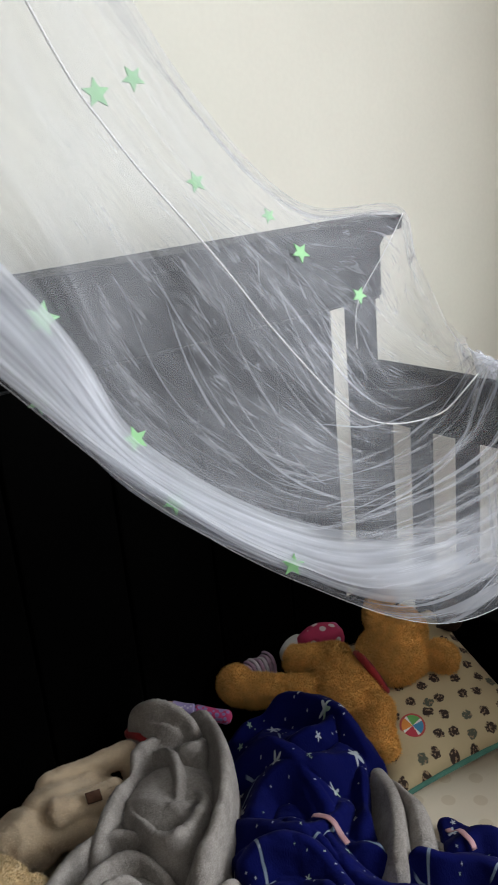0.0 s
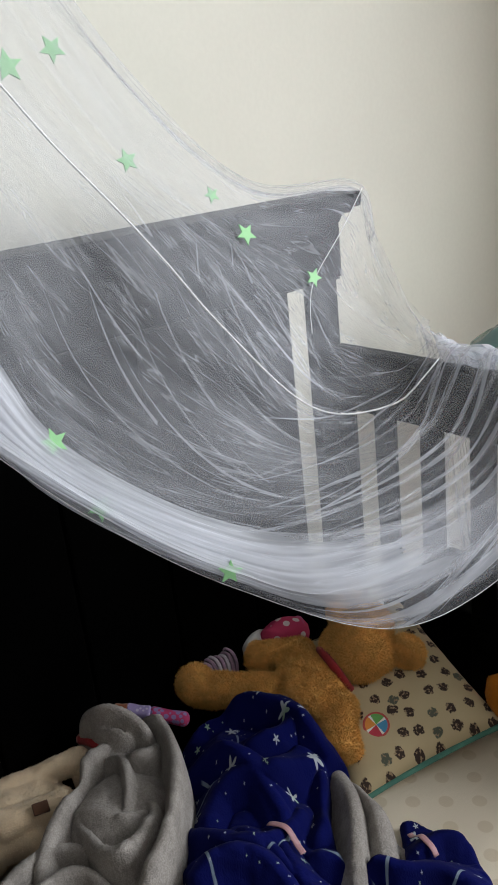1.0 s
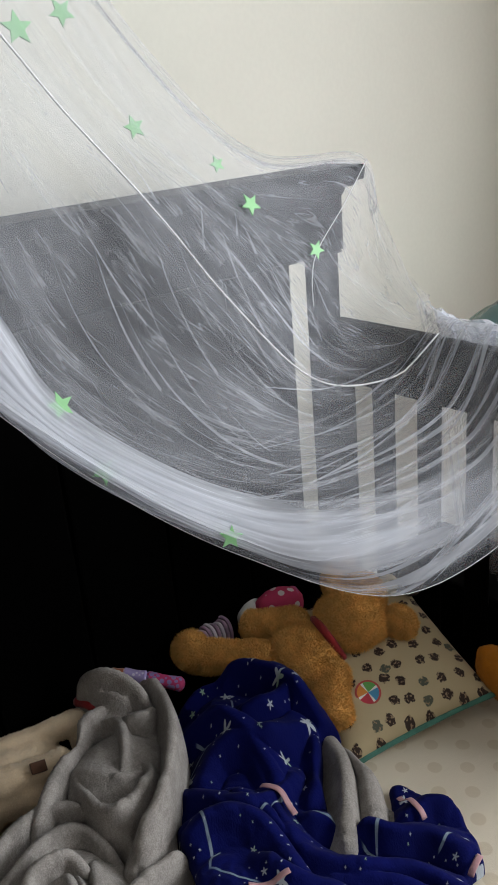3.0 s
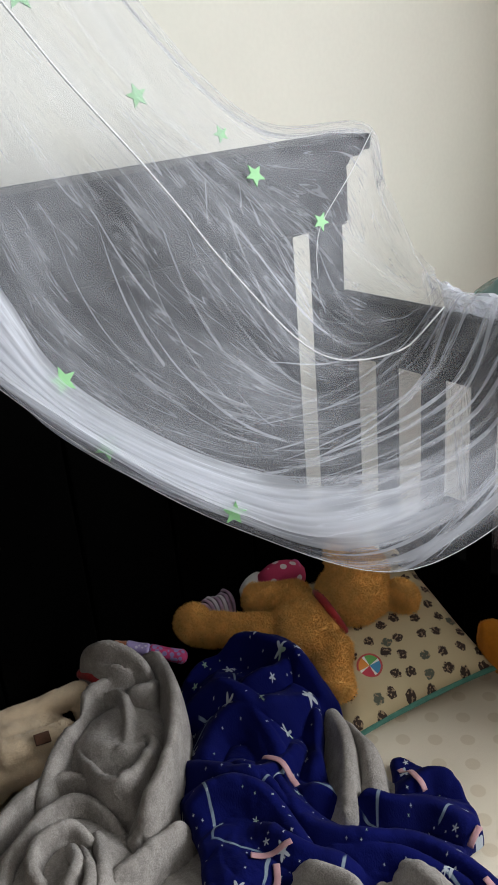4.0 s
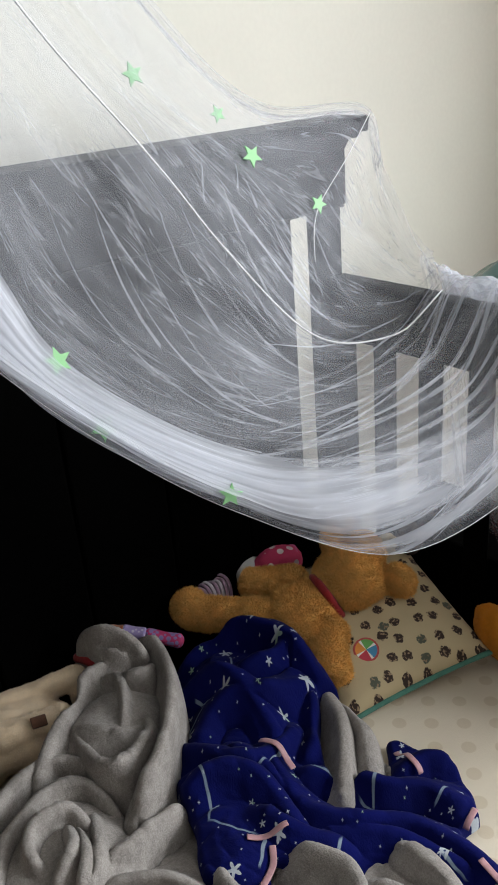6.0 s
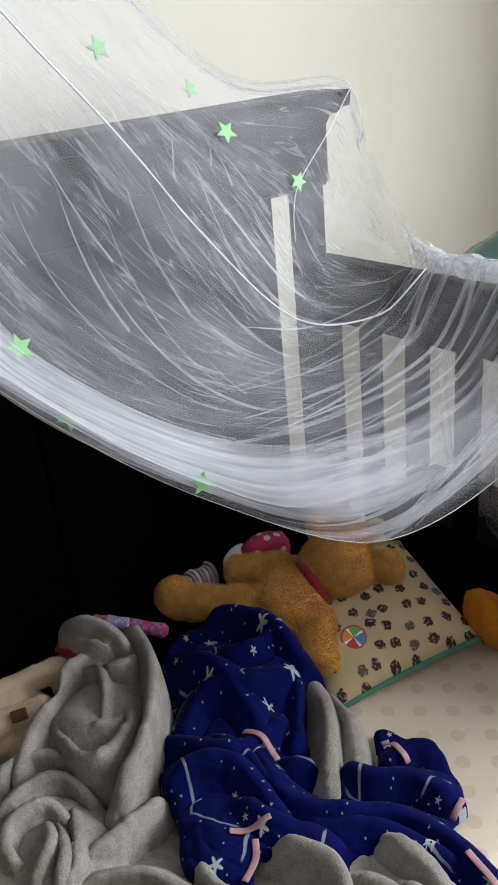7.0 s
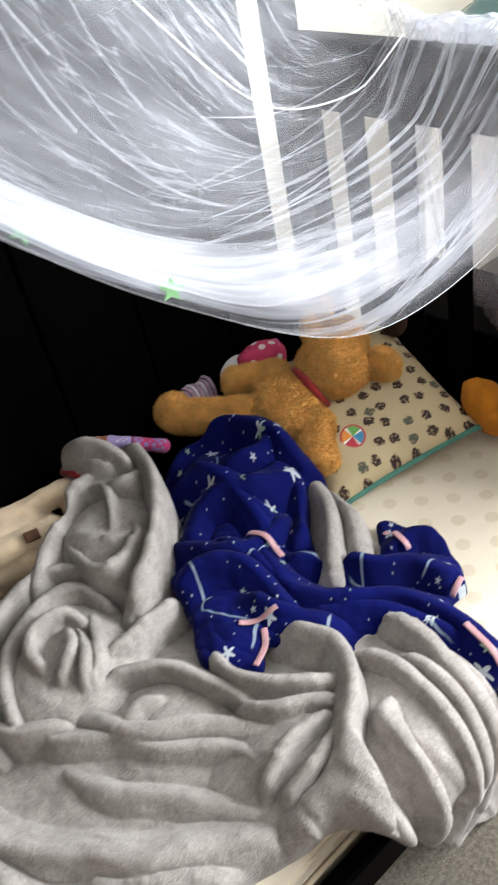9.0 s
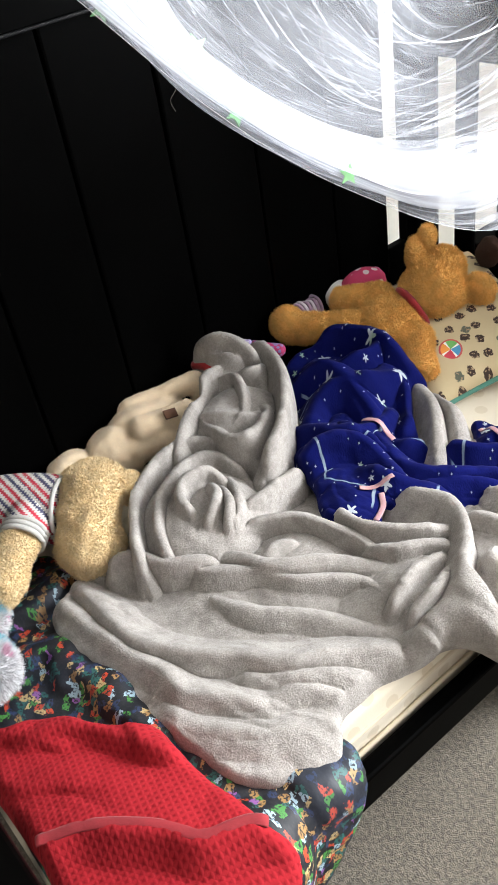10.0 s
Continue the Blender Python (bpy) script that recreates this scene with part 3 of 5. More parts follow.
def fuzz(bm, count, length, width, seed, curl=0.6):
    """Adds short tufts of pile all over a closed mesh."""
    rng = random.Random(seed)
    bm.normal_update()
    faces = bm.faces[:]
    areas = np.cumsum([f.calc_area() for f in faces])
    made = []
    for _ in range(count):
        f = faces[int(np.searchsorted(areas, rng.random() * areas[-1]))]
        vs = [v.co for v in f.verts]
        a, c = rng.random(), rng.random()
        if len(vs) == 3:
            a, c = (1 - a, 1 - c) if a + c > 1 else (a, c)
            p = vs[0] + (vs[1] - vs[0]) * a + (vs[2] - vs[0]) * c
        else:
            p = vs[0].lerp(vs[1], a).lerp(vs[3 if len(vs) == 4 else 2].lerp(vs[2], a), c)
        lean = Vector((rng.uniform(-1, 1), rng.uniform(-1, 1), rng.uniform(-1, 1))) * curl
        up = (f.normal + lean).normalized()
        side = up.orthogonal().normalized()
        side.rotate(Matrix.Rotation(rng.random() * 6.28, 3, up))
        k = length * rng.uniform(0.6, 1.3)
        tip = p + up * k + side * k * 0.4 * rng.uniform(-1, 1)
        made.append((p - side * width - f.normal * 0.001, p + side * width - f.normal * 0.001, tip, f.material_index))
    for a, b, c, slot in made:
        g = bm.faces.new((bm.verts.new(a), bm.verts.new(b), bm.verts.new(c)))
        g.material_index = slot
    return bm


def ring(centre, axis, radius, thick, sides=24):
    """A round band about an axis."""
    ax = Vector(axis).normalized()
    u = ax.orthogonal().normalized()
    v = ax.cross(u)
    return tube([tuple(Vector(centre) + radius * (math.cos(a) * u + math.sin(a) * v)) for a in (2 * math.pi * i / sides for i in range(sides))], thick, 8, 1, True)


def star_mesh(radius, thick=0.0025):
    bm = bmesh.new()
    ring = [Vector((math.sin(a) * r, math.cos(a) * r, 0)) for a, r in ((math.pi * i / 5, radius if i % 2 == 0 else radius * 0.45) for i in range(10))]
    top = [bm.verts.new(v + Vector((0, 0, thick / 2))) for v in ring]
    low = [bm.verts.new(v - Vector((0, 0, thick / 2))) for v in ring]
    bm.faces.new(top[::-1])
    bm.faces.new(low)
    for i in range(10):
        bm.faces.new((top[i], top[(i + 1) % 10], low[(i + 1) % 10], low[i]))
    bmesh.ops.recalc_face_normals(bm, faces=bm.faces[:])
    return bm


# ---------------------------------------------------------------- the room
WALL_X, FAR_Y, NEAR_Y, FRONT_X, TOP = -0.30, 2.338, -1.7, 3.05, 2.45


def wall(name, lo, hi, material=M_WALL, label="cream painted plaster wall"):
    return thing(name, box(lo, hi, 0), material, label, "wall", kind="structure")


wall("wall_back", (WALL_X - 0.12, NEAR_Y - 0.12, 0), (WALL_X, FAR_Y + 0.12, TOP))
# Near and front walls are out of view; their dark colour lowers the fill.
wall("wall_near", (WALL_X, NEAR_Y - 0.12, 0), (FRONT_X, NEAR_Y, TOP), M_DIMWALL, "unseen plaster wall, darkened to cut bounced light")
wall("wall_front", (FRONT_X, NEAR_Y - 0.12, 0), (FRONT_X + 0.12, FAR_Y + 0.16, TOP), M_DIMWALL, "unseen plaster wall, darkened to cut bounced light")
W0, W1, Z0, Z1 = 1.05, 2.85, 0.90, 2.20
wf = box((WALL_X, FAR_Y, 0), (W0, FAR_Y + 0.16, TOP), 0)
for lo, hi in (((W1, FAR_Y, 0), (FRONT_X, FAR_Y + 0.16, TOP)), ((W0, FAR_Y, 0), (W1, FAR_Y + 0.16, Z0)), ((W0, FAR_Y, Z1), (W1, FAR_Y + 0.16, TOP))):
    join(wf, box(lo, hi, 0))
thing("wall_far", wf, M_WALL, "cream painted wall with a wide window opening", "wall", kind="structure")
# The ceiling is out of view too, greyed to lower the fill.
thing("ceiling", box((WALL_X - 0.12, NEAR_Y - 0.12, TOP), (FRONT_X + 0.16, FAR_Y + 0.12, TOP + 0.1), 0), M_CEIL, "unseen ceiling, darkened to cut bounced light", "ceiling", kind="structure")
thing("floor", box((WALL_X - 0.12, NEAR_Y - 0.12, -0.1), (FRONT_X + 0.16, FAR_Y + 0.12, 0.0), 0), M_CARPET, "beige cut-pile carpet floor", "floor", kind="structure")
win = tagged(new("window_1"), "white framed window with clear panes", "window", kind="structure")
win.location = ((W0 + W1) / 2, FAR_Y + 0.08, Z0)
FY0, FY1, WM = FAR_Y + 0.05, FAR_Y + 0.11, (W0 + W1) / 2
wfr = box((W0, FY0, Z0), (W0 + 0.06, FY1, Z1), 0.003)
for lo, hi in (((W1 - 0.06, FY0, Z0), (W1, FY1, Z1)), ((W0 + 0.06, FY0, Z0), (W1 - 0.06, FY1, Z0 + 0.06)), ((W0 + 0.06, FY0, Z1 - 0.06), (W1 - 0.06, FY1, Z1)), ((WM - 0.03, FY0, Z0 + 0.06), (WM + 0.03, FY1, Z1 - 0.06))):
    join(wfr, box(lo, hi, 0.003))


def under(bm, root):
    """Shifts a mesh drawn in the world into its parent's own space."""
    bm.transform(Matrix.Translation(root.location).inverted())
    return bm


part("window_frame", under(wfr, win), M_WHITE, win)
for x0, x1 in ((W0 + 0.06, WM - 0.03), (WM + 0.03, W1 - 0.06)):
    pane = part("pane", under(box((x0, FY0 + 0.026, Z0 + 0.06), (x1, FY0 + 0.032, Z1 - 0.06), 0), win), M_GLASS, win)
    pane.visible_shadow = False

# ---------------------------------------------------------------- the black toddler bed
BED_L = 1.28
bed = tagged(new("toddler_bed"), "black lacquered wooden convertible cot bed with panelled back", "bed")


def bed_part(name, lo, hi, bevel=0.004, label="", parent=None):
    return part(name, box(lo, hi, bevel), M_BLACK, parent or bed, label)


edges = [-0.018, 0.16, 0.338, 0.516, 0.694, 0.872, 1.05, 1.20]
for y0, y1 in zip(edges[:-1], edges[1:]):
    bed_part("back_plank", (-0.018, y0 + 0.0025, 0.22), (0.0, y1 - 0.0025, 1.11), 0.004)
bed_part("back_board", (-0.026, -0.01, 0.22), (-0.0185, 1.19, 1.11), 0)
frieze = bed_part("frieze_board", (-0.028, -0.105, 1.098), (0.030, 1.307, 1.205), 0.003)
part("bead", box((0.0, -0.09, 1.094), (0.033, 1.300, 1.099), 0.003), M_GLOSS, frieze, "glossy black bead moulding")


def cornice():
    """A stepped and coved crown moulding on top of the back, returned at both ends."""
    prof = [(0.030, 1.194), (0.036, 1.210), (0.038, 1.218), (0.046, 1.210), (0.050, 1.218), (0.058, 1.220), (0.060, 1.242), (0.057, 1.245)]
    bm = bmesh.new()
    rings = []
    for x, z in prof:
        o = x - 0.030
        rings.append([bm.verts.new(c) for c in ((x, -0.105 - o, z), (x, 1.307 + o, z), (-0.028 - o * 0.2, 1.307 + o, z), (-0.028 - o * 0.2, -0.105 - o, z))])
    for a, b in zip(rings[:-1], rings[1:]):
        for j in range(4):
            bm.faces.new((a[j], a[(j + 1) % 4], b[(j + 1) % 4], b[j]))
    bm.faces.new(rings[-1])
    bm.faces.new(rings[0][::-1])
    bmesh.ops.recalc_face_normals(bm, faces=bm.faces[:])
    return bm


part("cornice", cornice(), M_BLACK, bed)
for y0, y1 in ((1.259, 1.322), (-0.092, -0.03)):
    bed_part("back_post", (-0.028, y0, 0.0), (0.0, y1, 1.099), 0.003)
bed_part("back_rail", (-0.022, -0.03, 0.16), (0.015, 1.258, 0.24))
for y0, y1, s0, s1 in ((1.28, 1.325, 1.290, 1.300), (-0.095, -0.05, -0.07, -0.06)):
    bed_part("top_rail", (0.001, y0, 0.851), (0.745, y1, 0.966), 0.006)
    bed_part("bottom_rail", (0.001, s0 - 0.004, 0.17), (0.70, s1 + 0.004, 0.26), 0.003)
    for k in range(7):
        x0 = 0.0105 if k == 0 else 0.103 + 0.1065 * (k - 1)
        bed_part("slat", (x0, s0, 0.26), (0.054 if k == 0 else x0 + 0.050, s1, 0.855), 0.003)
    bed_part("front_post", (0.705, y0, 0.0), (0.748, y1, 0.853), 0.004)
bed_part("front_rail", (0.716, -0.05, 0.172), (0.744, 1.28, 0.243), 0.005)
bed_part("corner_block", (-0.024, 1.2, 0.2), (-0.004, 1.259, 0.462), 0.003)
bed_part("base_board", (0.016, -0.048, 0.165), (0.715, 1.278, 0.188), 0.002)


def mattress():
    """A soft-edged mattress; UV in metres runs over the top and down the sides."""
    x0, x1, y0, y1, zt, zb = 0.022, 0.702, -0.043, 1.272, 0.33, 0.19
    bm = bmesh.new()
    uv = bm.loops.layers.uv.new("UVMap")
    rc, re = 0.10, 0.030
    ring0 = []
    for cx, cy, a0 in ((x1 - rc, y1 - rc, 0), (x0 + rc, y1 - rc, 90), (x0 + rc, y0 + rc, 180), (x1 - rc, y0 + rc, 270)):
        for a in np.linspace(a0, a0 + 90, 7):
            ring0.append((cx, cy, radians(a)))
    dense = []
    for i, (cx, cy, a) in enumerate(ring0):
        dense.append((cx + rc * math.cos(a), cy + rc * math.sin(a), math.cos(a), math.sin(a)))
        nx = ring0[(i + 1) % len(ring0)]
        bx, by = nx[0] + rc * math.cos(nx[2]), nx[1] + rc * math.sin(nx[2])
        gap = math.hypot(bx - dense[-1][0], by - dense[-1][1])
        px, py, c, s = dense[-1]
        for j in range(1, int(gap / 0.03)):
            f = j / int(gap / 0.03)
            dense.append((px + (bx - px) * f, py + (by - py) * f, c, s))
    levels = [(0.0, zb, 0.0)] + [(0.004 * math.sin(k * 2.1), zb + (zt - zb - re) * k / 5, (zt - zb - re) * (1 - k / 5) + re) for k in range(1, 6)]
    levels += [(-re * (1 - math.cos(a)), zt - re + re * math.sin(a), re * (1 - a / (math.pi / 2))) for a in np.linspace(0.3, math.pi / 2, 5)]
    rings, coord = [], {}
    for inset, z, drop in levels:
        r = []
        for px, py, c, s in dense:
            w = 0.003 * noise.noise(Vector((px * 9, py * 9, z * 30)))
            v = bm.verts.new((px + c * (inset + w), py + s * (inset + w), z + 0.002 * noise.noise(Vector((px * 7, py * 7, 3)))))
            coord[v] = (px + c * (drop + inset), py + s * (drop + inset))
            r.append(v)
        rings.append(r)
    k = len(dense)
    for a, b in zip(rings[:-1], rings[1:]):
        for j in range(k):
            bm.faces.new((a[j], a[(j + 1) % k], b[(j + 1) % k], b[j]))
    last = rings[-1]
    mid = ((x0 + x1) / 2, (y0 + y1) / 2)
    for f in (0.93, 0.8, 0.6, 0.4, 0.2):
        r = []
        for v in rings[-1 - 0]:
            x, y = mid[0] + (v.co.x - mid[0]) * f, mid[1] + (v.co.y - mid[1]) * f
            n = bm.verts.new((x, y, zt + 0.004 * noise.noise(Vector((x * 6, y * 6, 1))) + 0.006 * (1 - f)))
            coord[n] = (x, y)
            r.append(n)
        for j in range(k):
            bm.faces.new((last[j], last[(j + 1) % k], r[(j + 1) % k], r[j]))
        last = r
    bm.faces.new(last)
    bm.faces.new(rings[0][::-1])
    for f in bm.faces:
        for lp in f.loops:
            lp[uv].uv = coord[lp.vert]
    return bm


mat = thing("mattress", mattress(), M_SHEET, "cot mattress in cream fitted sheet with tan dots", "mattress", smooth=True)
for z, x in ((0.283, 0.7025), (0.236, 0.7035)):
    part("sheet_fold", tube([(x, 0.05, z), (x + 0.001, 0.4, z - 0.004), (x, 0.8, z + 0.003), (x, 1.2, z)], 0.0045, 8, 8), M_SHEET, mat, "", True)

# ---------------------------------------------------------------- bedding
TOPZ = 0.332
level = lambda x, y: np.full_like(x, TOPZ)

GREY_FOLDS = [
    ([(0.150, 0.700), (0.105, 0.678), (0.065, 0.656), (0.030, 0.640)], 0.030, 0.196),
    ([(0.215, 0.219), (0.265, 0.274), (0.317, 0.339), (0.361, 0.363), (0.405, 0.366), (0.459, 0.421), (0.524, 0.455), (0.585, 0.513), (0.645, 0.519), (0.709, 0.512)], 0.055, 0.048),
    ([(0.230, 0.214), (0.312, 0.213), (0.387, 0.211), (0.455, 0.242), (0.515, 0.278), (0.603, 0.341), (0.652, 0.422), (0.689, 0.472)], 0.040, 0.036),
    ([(0.243, 0.184), (0.333, 0.178), (0.423, 0.202), (0.487, 0.218), (0.540, 0.219), (0.591, 0.249), (0.632, 0.284)], 0.035, 0.028),
    ([(0.579, 0.288), (0.626, 0.340), (0.664, 0.388), (0.701, 0.410)], 0.030, 0.024),
    ([(0.622, 0.292), (0.649, 0.339), (0.690, 0.375)], 0.025, 0.018),
    ([(0.536, 0.192), (0.600, 0.212), (0.659, 0.251), (0.700, 0.313)], 0.030, 0.016),
    ([(0.435, 0.352), (0.497, 0.367), (0.550, 0.409), (0.605, 0.446), (0.670, 0.492)], 0.025, 0.030),
    ([(0.397, 0.410), (0.392, 0.471), (0.429, 0.522), (0.490, 0.544), (0.539, 0.562), (0.574, 0.559)], 0.050, 0.072),
    ([(0.459, 0.428), (0.451, 0.468), (0.467, 0.499)], 0.025, 0.060),
    ([(0.384, 0.401), (0.434, 0.423), (0.489, 0.455), (0.539, 0.512), (0.599, 0.559), (0.613, 0.598)], 0.040, 0.058),
    ([(0.714, 0.514), (0.716, 0.570), (0.684, 0.625), (0.634, 0.679), (0.586, 0.701), (0.523, 0.685)], 0.070, 0.088),
    ([(0.471, 0.581), (0.526, 0.575), (0.575, 0.597), (0.609, 0.633), (0.627, 0.672)], 0.030, 0.086),
    ([(0.559, 0.553), (0.597, 0.573), (0.619, 0.609), (0.644, 0.642)], 0.022, 0.080),
    ([(0.651, 0.503), (0.643, 0.567), (0.651, 0.622)], 0.018, 0.078),
    ([(0.681, 0.510), (0.677, 0.570), (0.673, 0.615)], 0.016, 0.072),
    ([(0.298, 0.561), (0.226, 0.538), (0.185, 0.483), (0.199, 0.408), (0.261, 0.337), (0.337, 0.299)], 0.028, 0.108),
    ([(0.299, 0.529), (0.246, 0.516), (0.230, 0.469), (0.254, 0.410), (0.302, 0.357), (0.360, 0.336)], 0.022, 0.104),
    ([(0.320, 0.485), (0.288, 0.471), (0.282, 0.433), (0.304, 0.405), (0.332, 0.407)], 0.018, 0.122),
    ([(0.361, 0.405), (0.341, 0.446), (0.299, 0.458)], 0.016, 0.112),
    ([(0.386, 0.423), (0.356, 0.455), (0.306, 0.467)], 0.016, 0.106),
    ([(0.390, 0.432), (0.352, 0.477), (0.290, 0.504)], 0.018, 0.098),
    ([(0.355, 0.438), (0.362, 0.496), (0.361, 0.558), (0.348, 0.607)], 0.030, 0.080),
    ([(0.287, 0.266), (0.304, 0.297), (0.360, 0.333), (0.402, 0.388)], 0.025, 0.072),
    ([(0.333, 0.555), (0.288, 0.634), (0.214, 0.702), (0.132, 0.725), (0.050, 0.702), (0.017, 0.659)], 0.060, 0.160),
    ([(0.008, 0.656), (0.066, 0.653), (0.116, 0.674), (0.126, 0.706)], 0.020, 0.160),
    ([(0.124, 0.651), (0.158, 0.659), (0.170, 0.686), (0.138, 0.717)], 0.018, 0.150),
    ([(0.135, 0.662), (0.100, 0.656), (0.098, 0.615), (0.138, 0.549), (0.198, 0.466)], 0.050, 0.142),
    ([(0.228, 0.584), (0.201, 0.619), (0.143, 0.644), (0.099, 0.633)], 0.016, 0.144),
    ([(0.132, 0.563), (0.234, 0.543), (0.280, 0.559), (0.261, 0.617), (0.230, 0.633), (0.212, 0.615)], 0.018, 0.136),
    ([(0.203, 0.575), (0.229, 0.600), (0.231, 0.636)], 0.014, 0.128),
    ([(0.854, 0.643), (0.803, 0.707), (0.742, 0.756), (0.670, 0.785), (0.609, 0.789)], 0.030, 0.060),
    ([(0.832, 0.632), (0.783, 0.680), (0.724, 0.719), (0.660, 0.730), (0.617, 0.722)], 0.020, 0.062),
    ([(0.774, 0.615), (0.732, 0.644), (0.697, 0.664), (0.682, 0.693)], 0.022, 0.066),
    ([(0.758, 0.687), (0.749, 0.720), (0.708, 0.749), (0.660, 0.753)], 0.022, 0.064),
    ([(0.810, 0.566), (0.778, 0.589), (0.741, 0.592), (0.710, 0.578)], 0.025, 0.050),
    ([(0.716, 0.523), (0.721, 0.555), (0.736, 0.588)], 0.020, 0.050),
    ([(0.469, 0.802), (0.419, 0.860), (0.360, 0.902), (0.298, 0.924)], 0.030, 0.062),
    ([(0.469, 0.862), (0.425, 0.898), (0.364, 0.924), (0.325, 0.931)], 0.030, 0.058),
]


def heap(px, py):
    """The broad mounds under the folds of the grey blanket."""
    hump = lambda x, y, w, z: z * np.exp(-(((px - x) / w) ** 2 + ((py - y) / w) ** 2))
    mound = lambda x, y, w, d, z: z * np.clip(1 - np.hypot((px - x) / w, (py - y) / d) ** 3, 0, 1) ** 0.6
    return np.maximum.reduce([mound(0.30, 0.43, 0.12, 0.125, 0.082), mound(0.19, 0.61, 0.095, 0.10, 0.124), mound(0.09, 0.66, 0.08, 0.045, 0.125), hump(0.62, 0.58, 0.10, 0.058),
                              hump(0.72, 0.70, 0.11, 0.045), hump(0.48, 0.50, 0.10, 0.045), hump(0.42, 0.36, 0.10, 0.018)])


grey = cloth("grey_blanket", [(0.012, 0.615), (0.012, 0.665), (0.05, 0.70), (0.13, 0.735), (0.22, 0.725), (0.29, 0.66), (0.33, 0.63), (0.40, 0.66), (0.36, 0.78), (0.30, 0.90), (0.35, 0.93), (0.44, 0.915), (0.53, 0.91),
                              (0.60, 0.82), (0.69, 0.82), (0.79, 0.83), (0.92, 0.85), (1.03, 0.86), (1.04, 0.79), (0.93, 0.71), (0.83, 0.65), (0.76, 0.60), (0.722, 0.54), (0.708, 0.47), (0.695, 0.37), (0.735, 0.30),
                              (0.70, 0.215), (0.60, 0.175), (0.48, 0.165), (0.37, 0.145), (0.27, 0.15), (0.238, 0.22), (0.225, 0.29), (0.17, 0.38), (0.16, 0.46), (0.13, 0.54), (0.08, 0.60)],
             [], level, 0.025, M_GREY, 0.0024, 0.012, 0.004, 0.024, 3, over=0.70, lift=heap, crease=-0.009, lie=25, roll=0.0045, folds=GREY_FOLDS)
tagged(grey, "rumpled light grey fleece blanket heaped over the mattress", "blanket")


def grey_top(px, py):
    """How high the grey heap stands under what lies on it."""
    return TOPZ + 0.055 * np.exp(-(((px - 0.47) / 0.14) ** 2 + ((py - 0.62) / 0.12) ** 2)) + 0.01


def blue_bed(px, py):
    hump = lambda x, y, w: np.exp(-(((px - x) / w) ** 2 + ((py - y) / w) ** 2))
    return grey_top(px, py) + np.minimum(0.13 * hump(0.22, 0.855, 0.12), 0.090) + 0.038 * hump(0.34, 0.70, 0.10)


BLUE_EDGE = [(0.112, 0.755), (0.125, 0.856), (0.162, 0.928), (0.264, 0.942), (0.345, 0.932), (0.342, 0.895), (0.444, 0.818), (0.486, 0.885), (0.438, 0.945), (0.506, 0.978), (0.568, 0.967), (0.621, 0.928), (0.632, 0.880),
             (0.736, 0.867), (0.79, 0.82), (0.747, 0.80), (0.68, 0.795), (0.627, 0.78), (0.639, 0.712), (0.567, 0.685), (0.505, 0.65), (0.523, 0.61), (0.457, 0.562), (0.378, 0.605), (0.245, 0.638), (0.162, 0.688)]
BLUE_FOLDS = [
    ([(0.118, 0.789), (0.126, 0.859), (0.198, 0.901), (0.286, 0.910), (0.353, 0.908)], 0.050, 0.050),
    ([(0.181, 0.726), (0.207, 0.771), (0.290, 0.792), (0.312, 0.833), (0.323, 0.891)], 0.030, 0.045),
    ([(0.234, 0.813), (0.251, 0.861), (0.248, 0.930)], 0.025, 0.040),
    ([(0.282, 0.693), (0.257, 0.736), (0.274, 0.776), (0.310, 0.793), (0.371, 0.782)], 0.030, 0.042),
    ([(0.266, 0.666), (0.332, 0.680), (0.372, 0.719), (0.380, 0.770), (0.367, 0.813)], 0.022, 0.040),
    ([(0.407, 0.796), (0.386, 0.848), (0.334, 0.881)], 0.020, 0.042),
    ([(0.378, 0.760), (0.440, 0.737), (0.486, 0.743), (0.535, 0.780), (0.583, 0.833), (0.652, 0.857), (0.720, 0.846)], 0.030, 0.042),
    ([(0.417, 0.783), (0.460, 0.824), (0.510, 0.857), (0.551, 0.897), (0.608, 0.914)], 0.030, 0.045),
    ([(0.508, 0.736), (0.554, 0.781), (0.606, 0.817), (0.668, 0.836)], 0.020, 0.034),
    ([(0.348, 0.620), (0.357, 0.663), (0.387, 0.699), (0.428, 0.713), (0.470, 0.707)], 0.030, 0.045),
    ([(0.445, 0.684), (0.498, 0.701), (0.544, 0.733)], 0.020, 0.035),
    ([(0.500, 0.905), (0.508, 0.949), (0.534, 0.969)], 0.020, 0.034),
    ([(0.342, 0.709), (0.381, 0.733), (0.443, 0.733)], 0.020, 0.036),
]
blue = cloth("blue_blanket", BLUE_EDGE,
             [], blue_bed, 0.012, M_BLUE, 0.0026, 0.010, 0.007, 0.026, 11, over=0.705, crease=-0.010, lie=40, roll=0.004, folds=BLUE_FOLDS)
tagged(blue, "royal blue fleece blanket printed with white stars and lines", "blanket")


def on_cloth(ob, plan, up=0.002):
    """Lays plan points on top of a cloth."""
    me = ob.data
    co = np.empty(len(me.vertices) * 3)
    me.vertices.foreach_get("co", co)
    co = co.reshape(-1, 3)
    out = []
    for x, y in plan:
        d = np.hypot(co[:, 0] - x, co[:, 1] - y)
        out.append((x, y, float(co[d < max(0.010, d.min() + 0.004), 2].max()) + up))
    return out


def binding(ob, plan, radius=0.0048):
    pts = on_cloth(ob, crom(plan, 4), 0.0005)
    b = part("binding", tube(pts, radius, 8, 2, False, 0.2), M_PINKTRIM, ob, "pale pink binding", True)
    return b


